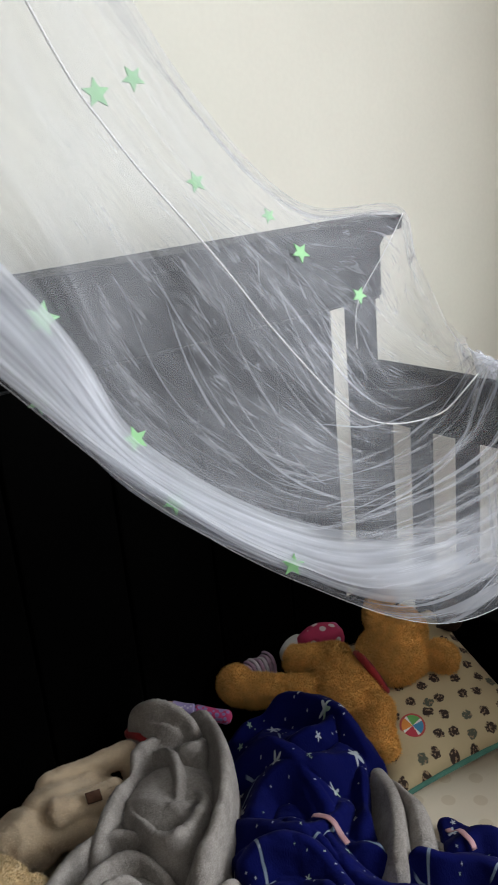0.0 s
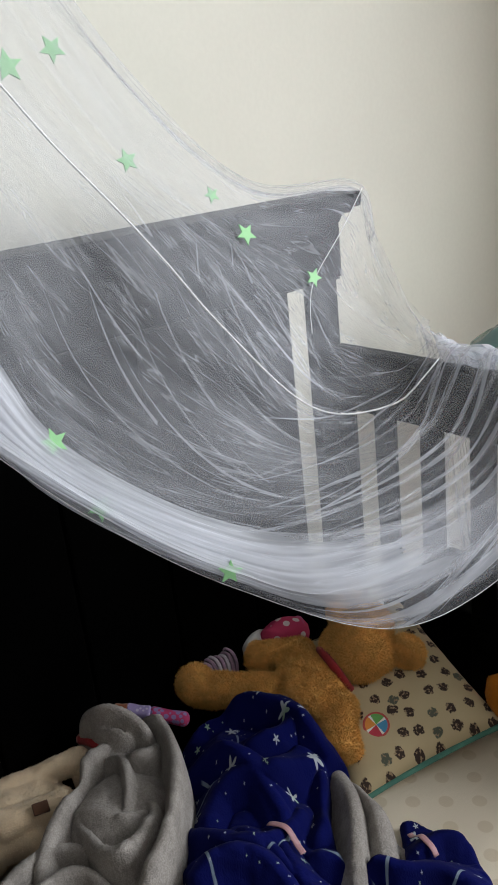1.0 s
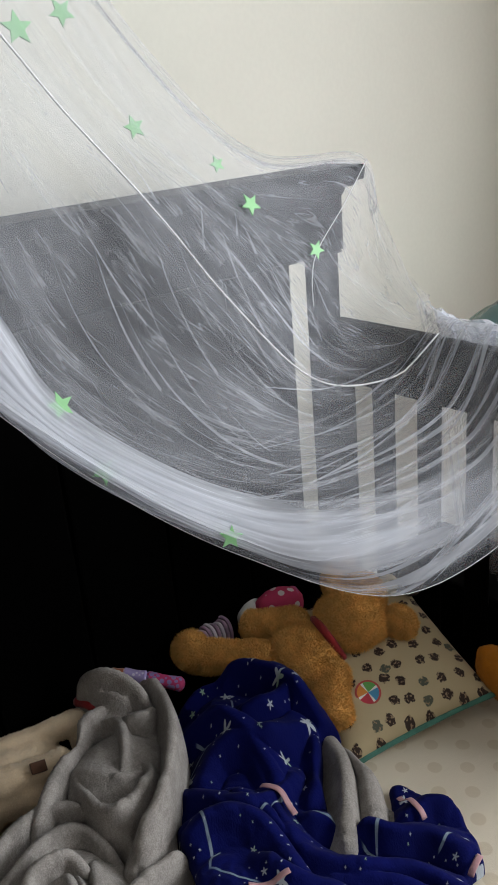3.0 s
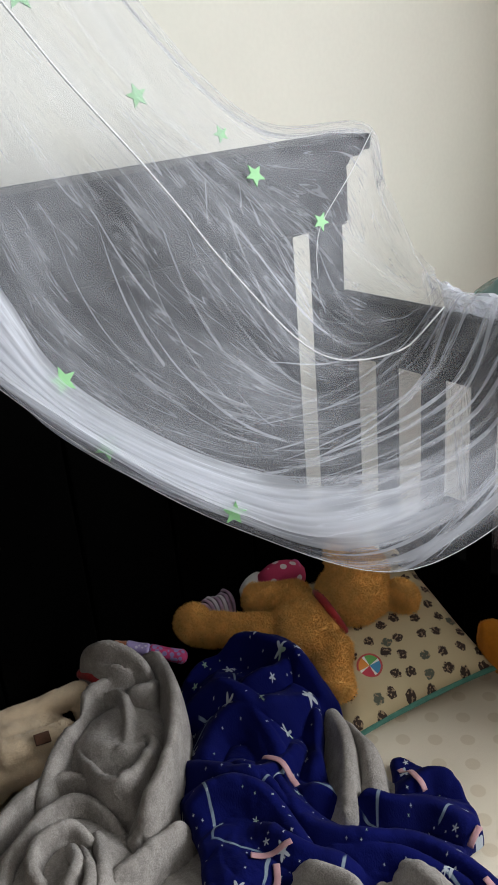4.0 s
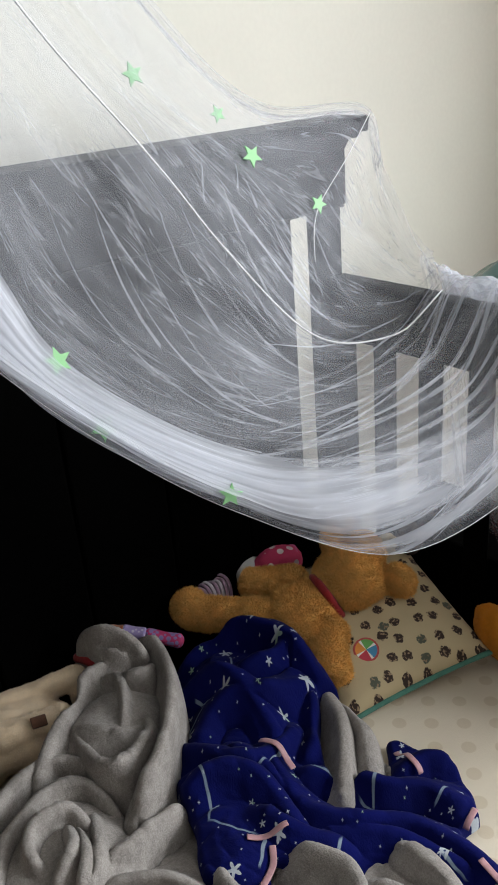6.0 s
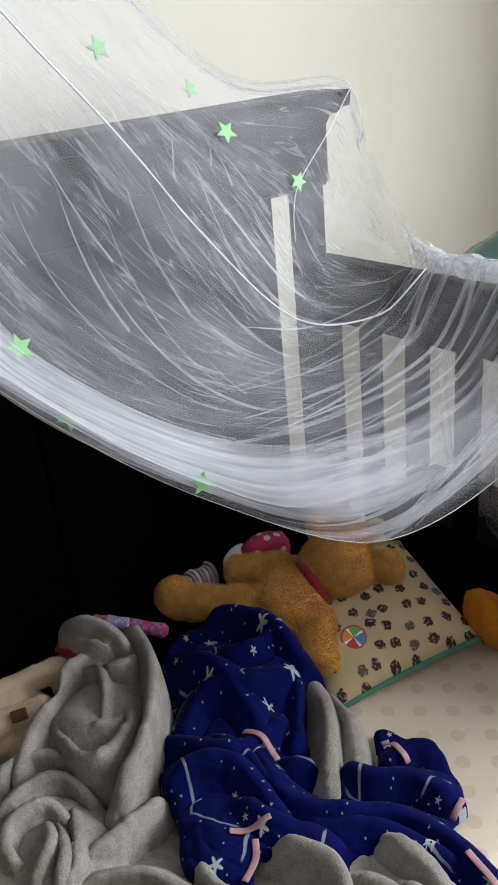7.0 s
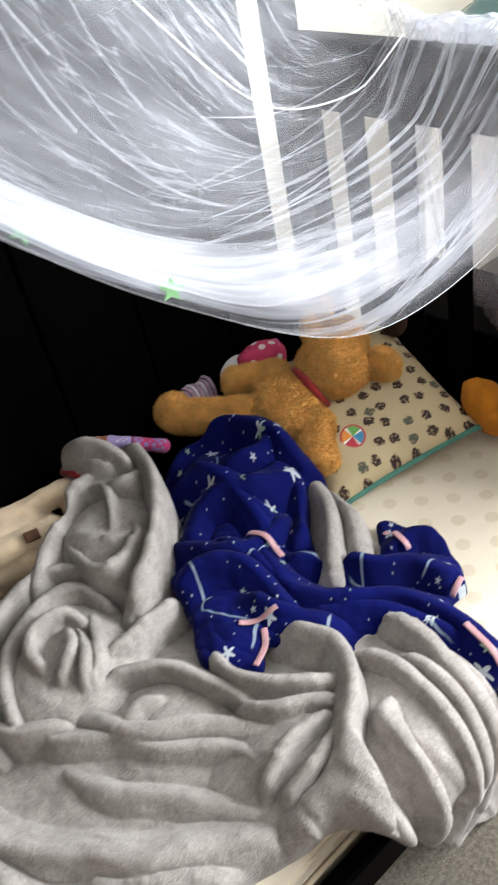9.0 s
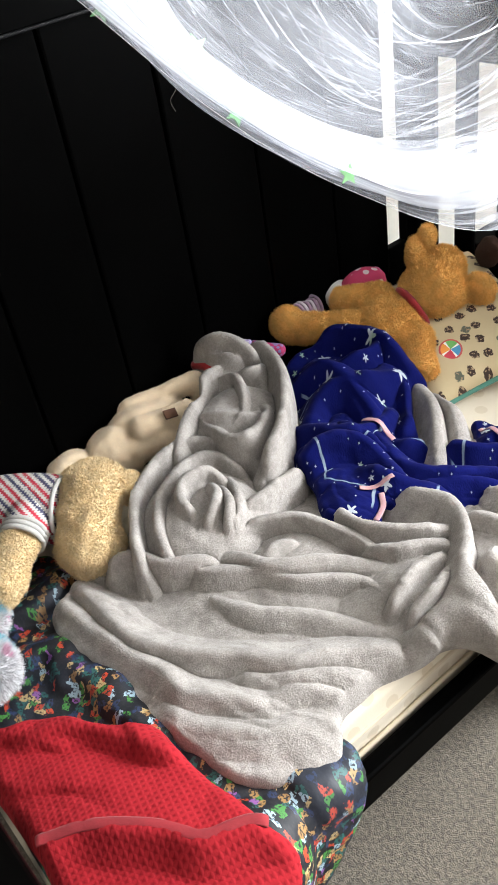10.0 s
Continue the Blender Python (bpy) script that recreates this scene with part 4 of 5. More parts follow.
for plan in ([(0.460, 0.638), (0.479, 0.663), (0.488, 0.687)], [(0.489, 0.657), (0.511, 0.638), (0.524, 0.609)], [(0.350, 0.757), (0.385, 0.767), (0.416, 0.764)], [(0.464, 0.933), (0.500, 0.922), (0.527, 0.917)],
             [(0.679, 0.851), (0.732, 0.840), (0.765, 0.830), (0.777, 0.810)], [(0.628, 0.712), (0.625, 0.731), (0.634, 0.762), (0.660, 0.785)], [(0.622, 0.919), (0.627, 0.890)]):
    binding(blue, plan)

printed = cloth("printed_sheet", [(0.08, 0.10), (0.12, 0.22), (0.24, 0.25), (0.40, 0.26), (0.55, 0.28), (0.68, 0.33), (0.76, 0.34), (0.86, 0.30), (0.97, 0.20), (0.98, 0.02), (0.80, -0.035), (0.50, -0.038), (0.20, -0.035)],
                [([(0.36, 0.13), (0.42, 0.15), (0.48, 0.15), (0.55, 0.165)], 0.022, 0.025), ([(0.62, 0.20), (0.70, 0.26), (0.78, 0.27)], 0.024, 0.010), ([(0.20, 0.06), (0.22, 0.15), (0.20, 0.22)], 0.030, 0.025),
                 ([(0.70, 0.10), (0.78, 0.18), (0.88, 0.18)], 0.03, 0.03), ([(0.30, 0.07), (0.33, 0.13), (0.40, 0.12)], 0.02, 0.02)],
                level, 0.006, M_PRINT, 0.005, 0.014, 0.010, 0.04, 21, over=0.735, crease=0.007, lie=30, roll=0.002)
tagged(printed, "dark cotton sheet with a busy multicoloured print", "sheet")

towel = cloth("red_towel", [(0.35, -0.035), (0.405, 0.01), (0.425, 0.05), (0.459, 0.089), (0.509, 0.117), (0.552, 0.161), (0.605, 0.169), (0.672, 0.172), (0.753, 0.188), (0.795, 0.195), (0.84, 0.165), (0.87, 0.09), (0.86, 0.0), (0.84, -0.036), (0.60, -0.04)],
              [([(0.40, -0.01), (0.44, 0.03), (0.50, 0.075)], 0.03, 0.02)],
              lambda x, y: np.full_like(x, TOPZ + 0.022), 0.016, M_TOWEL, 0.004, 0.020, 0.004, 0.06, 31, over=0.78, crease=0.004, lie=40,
              folds=[([(0.60, -0.05), (0.616, -0.013), (0.632, 0.02), (0.661, 0.054), (0.696, 0.086), (0.733, 0.109), (0.747, 0.14), (0.757, 0.165), (0.774, 0.195)], 0.10, 0.034),
                     ([(0.45, 0.02), (0.50, 0.085), (0.55, 0.12), (0.60, 0.15)], 0.05, 0.028), ([(0.53, 0.13), (0.58, 0.135), (0.62, 0.16)], 0.03, 0.034), ([(0.50, -0.02), (0.56, 0.03), (0.64, 0.09), (0.70, 0.13)], 0.06, 0.022)])
tagged(towel, "crumpled red waffle-weave towel on the bed", "towel")
TOWEL_HEM = [(0.598, -0.032), (0.607, -0.013), (0.624, 0.02), (0.653, 0.054), (0.689, 0.088), (0.726, 0.112), (0.740, 0.14), (0.750, 0.165), (0.764, 0.182)]
part("hem", tube(on_cloth(towel, crom(TOWEL_HEM, 4), -0.002), 0.0075, 10, 2, False, 0.3), surface("red_woven_hem", (0.27, 0.013, 0.02), 0.85, 0.15, 30, 260, 0.4, 0.001, 0.1), towel, "flat woven red hem", True)


# ---------------------------------------------------------------- pillow
def pillow():
    """A small flat pillow; UV in metres over its face."""
    bm = bmesh.new()
    uv = bm.loops.layers.uv.new("UVMap")
    n = 28
    grid = {}
    where = {}
    for side in (1, -1):
        for i in range(n + 1):
            for j in range(n + 1):
                u, v = 2 * i / n - 1, 2 * j / n - 1
                if side == -1 and (i in (0, n) or j in (0, n)):
                    grid[side, i, j] = grid[1, i, j]
                    continue
                puff = ((1 - u ** 4) * (1 - v ** 4)) ** 0.5
                pull = 1 - 0.05 * (1 - abs(u) ** 2) * abs(v) ** 3 - 0.05 * (1 - abs(v) ** 2) * abs(u) ** 3
                z = side * 0.048 * puff + 0.003 * noise.noise(Vector((u * 3, v * 3, side))) + 0.0015 * noise.noise(Vector((u * 11, v * 11, side)))
                vert = bm.verts.new((0.165 * u * pull, 0.15 * v * pull, z))
                grid[side, i, j] = vert
                where[vert] = (0.165 * u, 0.15 * v)
        for i in range(n):
            for j in range(n):
                q = [grid[side, i, j], grid[side, i + 1, j], grid[side, i + 1, j + 1], grid[side, i, j + 1]]
                f = bm.faces.new(q if side == 1 else q[::-1])
                for lp in f.loops:
                    lp[uv].uv = where[lp.vert]
    return bm


pil = thing("pillow", pillow(), M_PILLOW, "cream child's pillow printed with small dark cupcakes", "pillow", smooth=True)
pil_pose = Matrix.Translation((0.245, 1.115, 0.398)) @ Euler((radians(9), radians(14), radians(-16))).to_matrix().to_4x4()
pil.matrix_world = pil_pose
part("piping", tube([(0.163, -0.148, 0.0), (0.158, -0.08, 0), (0.157, 0.0, 0), (0.158, 0.08, 0), (0.163, 0.148, 0)], 0.0055, 8, 6), M_TEALTRIM, pil, "teal green piping", True)


def roundel():
    """A round printed badge of coloured wedges inside a red ring."""
    bm = bmesh.new()
    mid = bm.verts.new((0, 0, 0.001))
    k = 24
    inner = [bm.verts.new((0.0190 * math.cos(a), 0.0190 * math.sin(a), 0.0006)) for a in (2 * math.pi * i / k for i in range(k))]
    outer = [bm.verts.new((0.0225 * math.cos(a), 0.0225 * math.sin(a), 0)) for a in (2 * math.pi * i / k for i in range(k))]
    for i in range(k):
        f = bm.faces.new((mid, inner[i], inner[(i + 1) % k]))
        f.material_index = i // 6 + 1 if i % 6 else 5
        bm.faces.new((inner[i], outer[i], outer[(i + 1) % k], inner[(i + 1) % k])).material_index = 0
    return bm


badge_mats = [surface("badge_" + n, c, 0.7, 0.1) for n, c in (("red", (0.5, 0.08, 0.07)), ("blue", (0.06, 0.28, 0.5)), ("green", (0.14, 0.42, 0.10)), ("orange", (0.75, 0.28, 0.05)), ("crimson", (0.55, 0.04, 0.07)), ("white", (0.85, 0.83, 0.78)))]
badge = part("badge", roundel(), badge_mats, pil, "round multicoloured printed badge")
badge.location, badge.rotation_euler = (0.082, -0.055, 0.0475), (radians(6), radians(12), 0)

M_RIB = surface("white_rib_knit", (0.46, 0.45, 0.43), 0.95, 0.1, 40, 300, 0.4, 0.002)

# ---------------------------------------------------------------- soft toys
bear = blob((0.178, 1.012, 0.425), (0.070, 0.078, 0.062), (0, 0, 28))
for b in (blob((0.205, 1.108, 0.476), (0.067, 0.062, 0.058), (0, 0, 20), sub=4), blob((0.190, 1.150, 0.500), (0.048, 0.042, 0.042), sub=4),
          blob((0.150, 1.120, 0.528), (0.018, 0.034, 0.036), (25, 0, 40), sub=4), blob((0.152, 1.150, 0.556), (0.016, 0.026, 0.022), (25, 0, 40), sub=3),
          blob((0.272, 1.160, 0.470), (0.034, 0.020, 0.036), (0, 15, 25), sub=4),
          limb((0.125, 1.052, 0.462), (0.060, 0.985, 0.455), 0.024, 0.029), limb((0.150, 0.955, 0.440), (0.052, 0.880, 0.440), 0.031, 0.030), blob((0.034, 0.868, 0.446), (0.034, 0.030, 0.038), (0, 0, 30), sub=4),
          limb((0.238, 1.020, 0.425), (0.300, 0.958, 0.395), 0.033, 0.034)):
    join(bear, b)
bear = lumpy(melt(bear, 0.0036, 1), 0.004, 26)
fuzz(bear, 100000, 0.0065, 0.0006, 5, 0.5)
ted = thing("teddy_bear", bear, M_FURB, "ginger brown plush teddy bear lying on its back", "soft toy", smooth=True)
part("collar", ring((0.193, 1.060, 0.450), (0.035, 0.10, 0.05), 0.044, 0.0080), M_RED, ted, "red ribbon collar", True)

dog = blob((0.050, 0.505, 0.405), (0.058, 0.088, 0.056), (0, 0, -14), 0.08)
for b in (blob((0.048, 0.430, 0.395), (0.052, 0.060, 0.050), (0, 0, -8), 0.08), blob((0.030, 0.345, 0.385), (0.042, 0.056, 0.046), sub=4), blob((0.070, 0.632, 0.425), (0.036, 0.036, 0.034), sub=4),
          limb((0.010, 0.490, 0.440), (0.050, 0.615, 0.452), 0.019, 0.022), limb((0.070, 0.430, 0.405), (0.112, 0.515, 0.412), 0.025, 0.027), limb((0.075, 0.470, 0.435), (0.112, 0.560, 0.440), 0.026, 0.028)):
    join(dog, b)
dog = lumpy(melt(dog, 0.0036, 1), 0.003, 24)
fuzz(dog, 40000, 0.0022, 0.0006, 8, 0.7)
hound = thing("cream_soft_toy", dog, M_CREAM, "cream plush toy dog half hidden under the blanket", "soft toy", smooth=True)
patch = part("patch", box((-0.009, -0.012, -0.002), (0.009, 0.012, 0.002), 0.0012), M_BROWN, hound, "dark brown felt patch", True)
patch.location, patch.rotation_euler = (0.112, 0.520, 0.4625), (radians(-8), radians(30), radians(-15))
part("collar", tube([(0.03, 0.635, 0.470), (0.065, 0.642, 0.478), (0.10, 0.645, 0.468)], 0.009, 8, 5), M_RED, hound, "red ribbon collar", True)

cub = blob((0.165, 0.322, 0.448), (0.055, 0.058, 0.046), (0, 0, 20), 0.10)
for b in (blob((0.192, 0.296, 0.432), (0.050, 0.056, 0.048), (0, 0, 20), 0.1, sub=4), blob((0.190, 0.370, 0.432), (0.036, 0.026, 0.028), (0, 0, 30), sub=4), blob((0.225, 0.268, 0.405), (0.052, 0.058, 0.058), (0, 0, 20), 0.1, sub=4), limb((0.165, 0.195, 0.448), (0.245, 0.105, 0.435), 0.030, 0.031)):
    join(cub, b)
cub = lumpy(melt(cub, 0.004, 2), 0.006, 25)
fuzz(cub, 60000, 0.0050, 0.0007, 6, 0.9)
cubby = thing("curly_teddy_bear", cub, M_FURT, "tan curly plush bear in a patterned knitted jumper", "soft toy", smooth=True)


def sleeve(pts, radius):
    bm = tube(pts, radius, 20, 6)
    uv = bm.loops.layers.uv.new("UVMap")
    for f in bm.faces:
        for lp in f.loops:
            c = lp.vert.co
            lp[uv].uv = (c.x - c.z, c.y + 0.3 * c.z)
    return bm


jumper = part("jumper", sleeve([(0.03, 0.14, 0.405), (0.06, 0.18, 0.425), (0.105, 0.228, 0.432), (0.150, 0.268, 0.43)], lambda s: 0.064 - 0.006 * s), M_KNIT, cubby, "white knitted jumper with red and navy pattern", True)
part("hem", ring((0.153, 0.270, 0.430), (0.045, 0.04, 0.0), 0.056, 0.004), M_RIB, jumper, "white fabric edge", True)
part("sleeve", sleeve([(0.12, 0.235, 0.445), (0.145, 0.215, 0.448), (0.168, 0.192, 0.448)], 0.037), M_KNIT, jumper, "", True)
for k in range(3):
    part("cuff", ring((0.166 + 0.007 * k, 0.194 - 0.007 * k, 0.447), (0.08, -0.09, -0.013), 0.0345, 0.0045), M_RIB, jumper, "white ribbed cuff", True)

fluffy = blob((0.32, 0.02, 0.415), (0.065, 0.045, 0.055), (0, 0, 25), 0.1)
join(fluffy, blob((0.25, 0.055, 0.42), (0.042, 0.045, 0.042), sub=3))
fuzz(fluffy, 36000, 0.012, 0.0007, 7, 0.5)
thing("rainbow_soft_toy", fluffy, M_RAINBOW, "fluffy white, turquoise and pink plush toy", "soft toy", smooth=True)

bonnet = blob((0.040, 1.080, 0.448), (0.030, 0.048, 0.034), (0, 0, -28), 0.10)
bonnet_toy = thing("cloth_doll", bonnet, M_DOLLPINK, "cloth doll in spotted pink cotton tucked behind the bear", "doll", smooth=True)
part("cloth_band", tube([(0.064, 1.075, 0.440), (0.060, 1.098, 0.462), (0.036, 1.116, 0.462), (0.012, 1.118, 0.440)], 0.010, 10, 5, False, 0.7), surface("plain_pink_cotton", (0.66, 0.12, 0.30), 0.8, 0.12, 30, 300, 0.3, 0.001), bonnet_toy, "plain pink band", True)
part("lining", blob((0.004, 1.036, 0.430), (0.022, 0.036, 0.030), sub=3), M_WHITE, bonnet_toy, "white lining", True)

ribbons = tagged(new("ribbon_bundle"), "bundle of looped lilac and white ribbons", "ribbons")
M_PALE = surface("pale_ribbon", (0.62, 0.55, 0.62), 0.8, 0.15, 40, 300, 0.3, 0.001)
for k in range(9):
    a = 0.882 + 0.009 * k
    part("loop", tube([(0.0, a, 0.405), (-0.004, a + 0.004, 0.450 + 0.006 * math.sin(5 * k)), (0.016, a + 0.010, 0.458), (0.034, a + 0.006, 0.440), (0.036, a, 0.405)], 0.0038, 6, 4, False, 0.6), M_PALE if k in (0, 4, 6) else M_PURPLE, ribbons, "", True)

leg = thing("stocking_leg", limb((0.050, 0.762, 0.455), (0.088, 0.800, 0.442), 0.012, 0.013), M_DOLLLEG, "stuffed toy leg in crimson patterned stocking", "soft toy", smooth=True)
part("shin", limb((0.022, 0.732, 0.466), (0.046, 0.757, 0.458), 0.011, 0.012), spotted("lilac_patterned_stocking", (0.30, 0.24, 0.46), (0.52, 0.48, 0.60), 130, 0.30), leg, "lilac patterned stocking", True)
part("shoe", limb((0.008, 0.716, 0.470), (0.021, 0.730, 0.467), 0.009, 0.0105), surface("rust_felt", (0.30, 0.09, 0.035), 0.9, 0.2, 40, 300, 0.4, 0.002, 0.2), leg, "rust brown felt shoe", True)

orb = blob((0.440, 1.235, 0.405), (0.044, 0.034, 0.060), (15, -24, 0), 0.12, slot=0)
fuzz(orb, 6000, 0.0018, 0.0009, 12, 0.8)
thing("orange_soft_toy", orb, M_ORANGE, "orange plush toy propped against slats", "soft toy", smooth=True)

acorn = blob((0.226, 1.250, 0.502), (0.026, 0.018, 0.036), (0, 22, 0), 0.1)
fuzz(acorn, 5000, 0.002, 0.0008, 14, 0.8)
thing("brown_soft_toy", acorn, surface("brown_plush", (0.045, 0.017, 0.007), 0.95, 0.2, 40, 300, 0.5, 0.002, 0.1), "small dark brown plush toy wedged behind the pillow", "soft toy", smooth=True)

thing("loose_thread", tube([(0.0015, 0.723, 0.967), (0.0018, 0.727, 0.946), (0.0015, 0.713, 0.931), (0.0018, 0.719, 0.912)], 0.0006, 6, 5), surface("pale_thread", (0.10, 0.09, 0.08), 0.9, 0.1, 40, 300, 0.2, 0.001), "curled pale thread stuck to the black headboard", "thread", smooth=True)

# ---------------------------------------------------------------- beyond the bed's end
desk = tagged(new("side_table"), "white painted side table behind the bed", "table")
part("tabletop", box((-0.10, 1.66, 0.748), (0.46, 2.06, 0.771), 0.004), M_WHITE, desk)
for x, y in ((-0.08, 1.68), (0.41, 1.68), (-0.08, 2.01), (0.41, 2.01)):
    part("leg", box((x, y, 0.0), (x + 0.03, y + 0.03, 0.749), 0.003), M_WHITE, desk)


# Added black block: gives the shaded clutter seen low between the slats.
low = tagged(new("shade_block"), "black block standing in for shaded floor clutter", "chest")
part("body", box((0.02, 1.43, 0.0), (0.45, 1.62, 0.38), 0.006), M_BLACK, low)
part("lid", box((0.012, 1.422, 0.381), (0.458, 1.628, 0.402), 0.006), M_BLACK, low)


def caddy_lid():
    """A translucent domed lid with rounded corners and a recessed grip."""
    bm = bmesh.new()
    rings = []
    for z, w, d in ((0.0, 0.168, 0.112), (0.05, 0.166, 0.110), (0.066, 0.164, 0.108), (0.070, 0.150, 0.096), (0.092, 0.128, 0.078), (0.104, 0.105, 0.058), (0.106, 0.06, 0.03)):
        rings.append([bm.verts.new((w * math.copysign(abs(math.cos(a)) ** 0.45, math.cos(a)), d * math.copysign(abs(math.sin(a)) ** 0.45, math.sin(a)), z)) for a in (2 * math.pi * i / 40 for i in range(40))])
    for a, b in zip(rings[:-1], rings[1:]):
        for j in range(40):
            bm.faces.new((a[j], a[(j + 1) % 40], b[(j + 1) % 40], b[j]))
    bm.faces.new(rings[-1])
    bm.faces.new(rings[0][::-1])
    return bm


caddy = tagged(new("storage_caddy"), "beige plastic caddy with translucent teal lid", "storage box")
caddy.location, caddy.rotation_euler = (0.168, 1.80, 0.772), (0, 0, radians(16))
part("base", box((-0.172, -0.116, 0.0), (0.172, 0.116, 0.040), 0.012, 3), M_BEIGE, caddy, "beige plastic base")
lid = part("lid", caddy_lid(), M_TEAL, caddy, "translucent teal lid", True)
lid.location = (0, 0, 0.041)
part("lid_rim", tube([(0.166 * math.copysign(abs(math.cos(a)) ** 0.45, math.cos(a)), 0.110 * math.copysign(abs(math.sin(a)) ** 0.45, math.sin(a)), 0.060) for a in (2 * math.pi * i / 32 for i in range(32))], 0.006, 8, 1, True), M_TEAL, lid, "", True)
grip = part("handle", box((-0.066, -0.013, 0.107), (0.066, 0.013, 0.117), 0.003), M_WHITE, lid, "white plastic handle")
grip.rotation_euler = (0, 0, radians(40))
part("latch", tube([(0.148, -0.112, 0.02), (0.148, -0.118, 0.04), (0.148, -0.112, 0.058)], 0.006, 8, 4), M_BLACK, caddy, "black latch", True)

tower = tagged(new("plastic_drawer_tower"), "bright pink and red plastic drawer tower beside the bed", "drawers")
part("frame", box((0.444, 1.365, 0.0), (0.85, 1.70, 0.66), 0.016, 3), surface("red_plastic", (0.50, 0.012, 0.05), 0.35, 0.1, 8, 80, 0.05, 0.001), tower, "red plastic frame")
part("top", box((0.440, 1.360, 0.661), (0.858, 1.708, 0.69), 0.010, 3), M_HOTPINK, tower, "bright pink plastic top")
for k in range(3):
    part("drawer", box((0.52, 1.352, 0.04 + 0.205 * k), (0.80, 1.365, 0.22 + 0.205 * k), 0.005), M_HOTPINK, tower)

# ---------------------------------------------------------------- the net canopy
APEX = (0.20, 0.33, 2.12)
NET_OUTER = [APEX, (0.10, 0.60, 1.72), (0.05, 0.875, 1.46), (0.02, 1.097, 1.283), (0.03, 1.30, 1.249), (0.070, 1.340, 1.19), (0.15, 1.335, 1.07), (0.225, 1.30, 0.978), (0.23, 1.39, 0.55)]
NET_CORNICE = [APEX, (0.15, 0.66, 1.70), (0.12, 0.86, 1.44), (0.08, 1.08, 1.285), (0.066, 1.325, 1.251), (0.10, 1.33, 1.13), (0.17, 1.32, 1.03), (0.24, 1.30, 0.980), (0.245, 1.39, 0.55)]
NET_STARS = [APEX, (0.17, 0.62, 1.64), (0.16, 0.812, 1.36), (0.15, 0.983, 1.224), (0.11, 1.145, 1.132), (0.12, 1.235, 1.035), (0.20, 1.275, 0.985), (0.26, 1.305, 0.980), (0.265, 1.39, 0.50)]
NET_SEAM = [APEX, (0.22, 0.56, 1.56), (0.22, 0.65, 1.41), (0.22, 0.77, 1.265), (0.245, 0.86, 1.13), (0.275, 0.985, 0.985), (0.30, 1.13, 0.955), (0.31, 1.30, 0.982), (0.33, 1.38, 0.50)]
NET_MIDDLE = [(0.17, 0.26, 1.86), (0.236, 0.43, 1.50), (0.27, 0.53, 1.30), (0.29, 0.60, 1.13), (0.34, 0.74, 0.99), (0.38, 0.90, 0.93), (0.42, 1.10, 0.93), (0.42, 1.30, 0.985), (0.42, 1.37, 0.45)]
NET_BAND = [(0.13, 0.16, 1.70), (0.226, 0.34, 1.41), (0.30, 0.476, 1.20), (0.334, 0.541, 1.065), (0.405, 0.684, 0.938), (0.475, 0.823, 0.89), (0.51, 1.06, 0.885), (0.54, 1.29, 0.985), (0.55, 1.37, 0.50)]
NET_HEM = [(0.11, 0.09, 1.63), (0.212, 0.277, 1.375), (0.292, 0.425, 1.178), (0.36, 0.551, 1.017), (0.438, 0.695, 0.881), (0.532, 0.869, 0.785), (0.585, 1.08, 0.835), (0.62, 1.285, 0.985), (0.63, 1.37, 0.50)]
LINES = [(-0.16, NET_OUTER), (0.0, NET_CORNICE), (0.16, NET_STARS), (0.42, NET_SEAM), (0.62, NET_MIDDLE), (0.84, NET_BAND), (1.0, NET_HEM)]


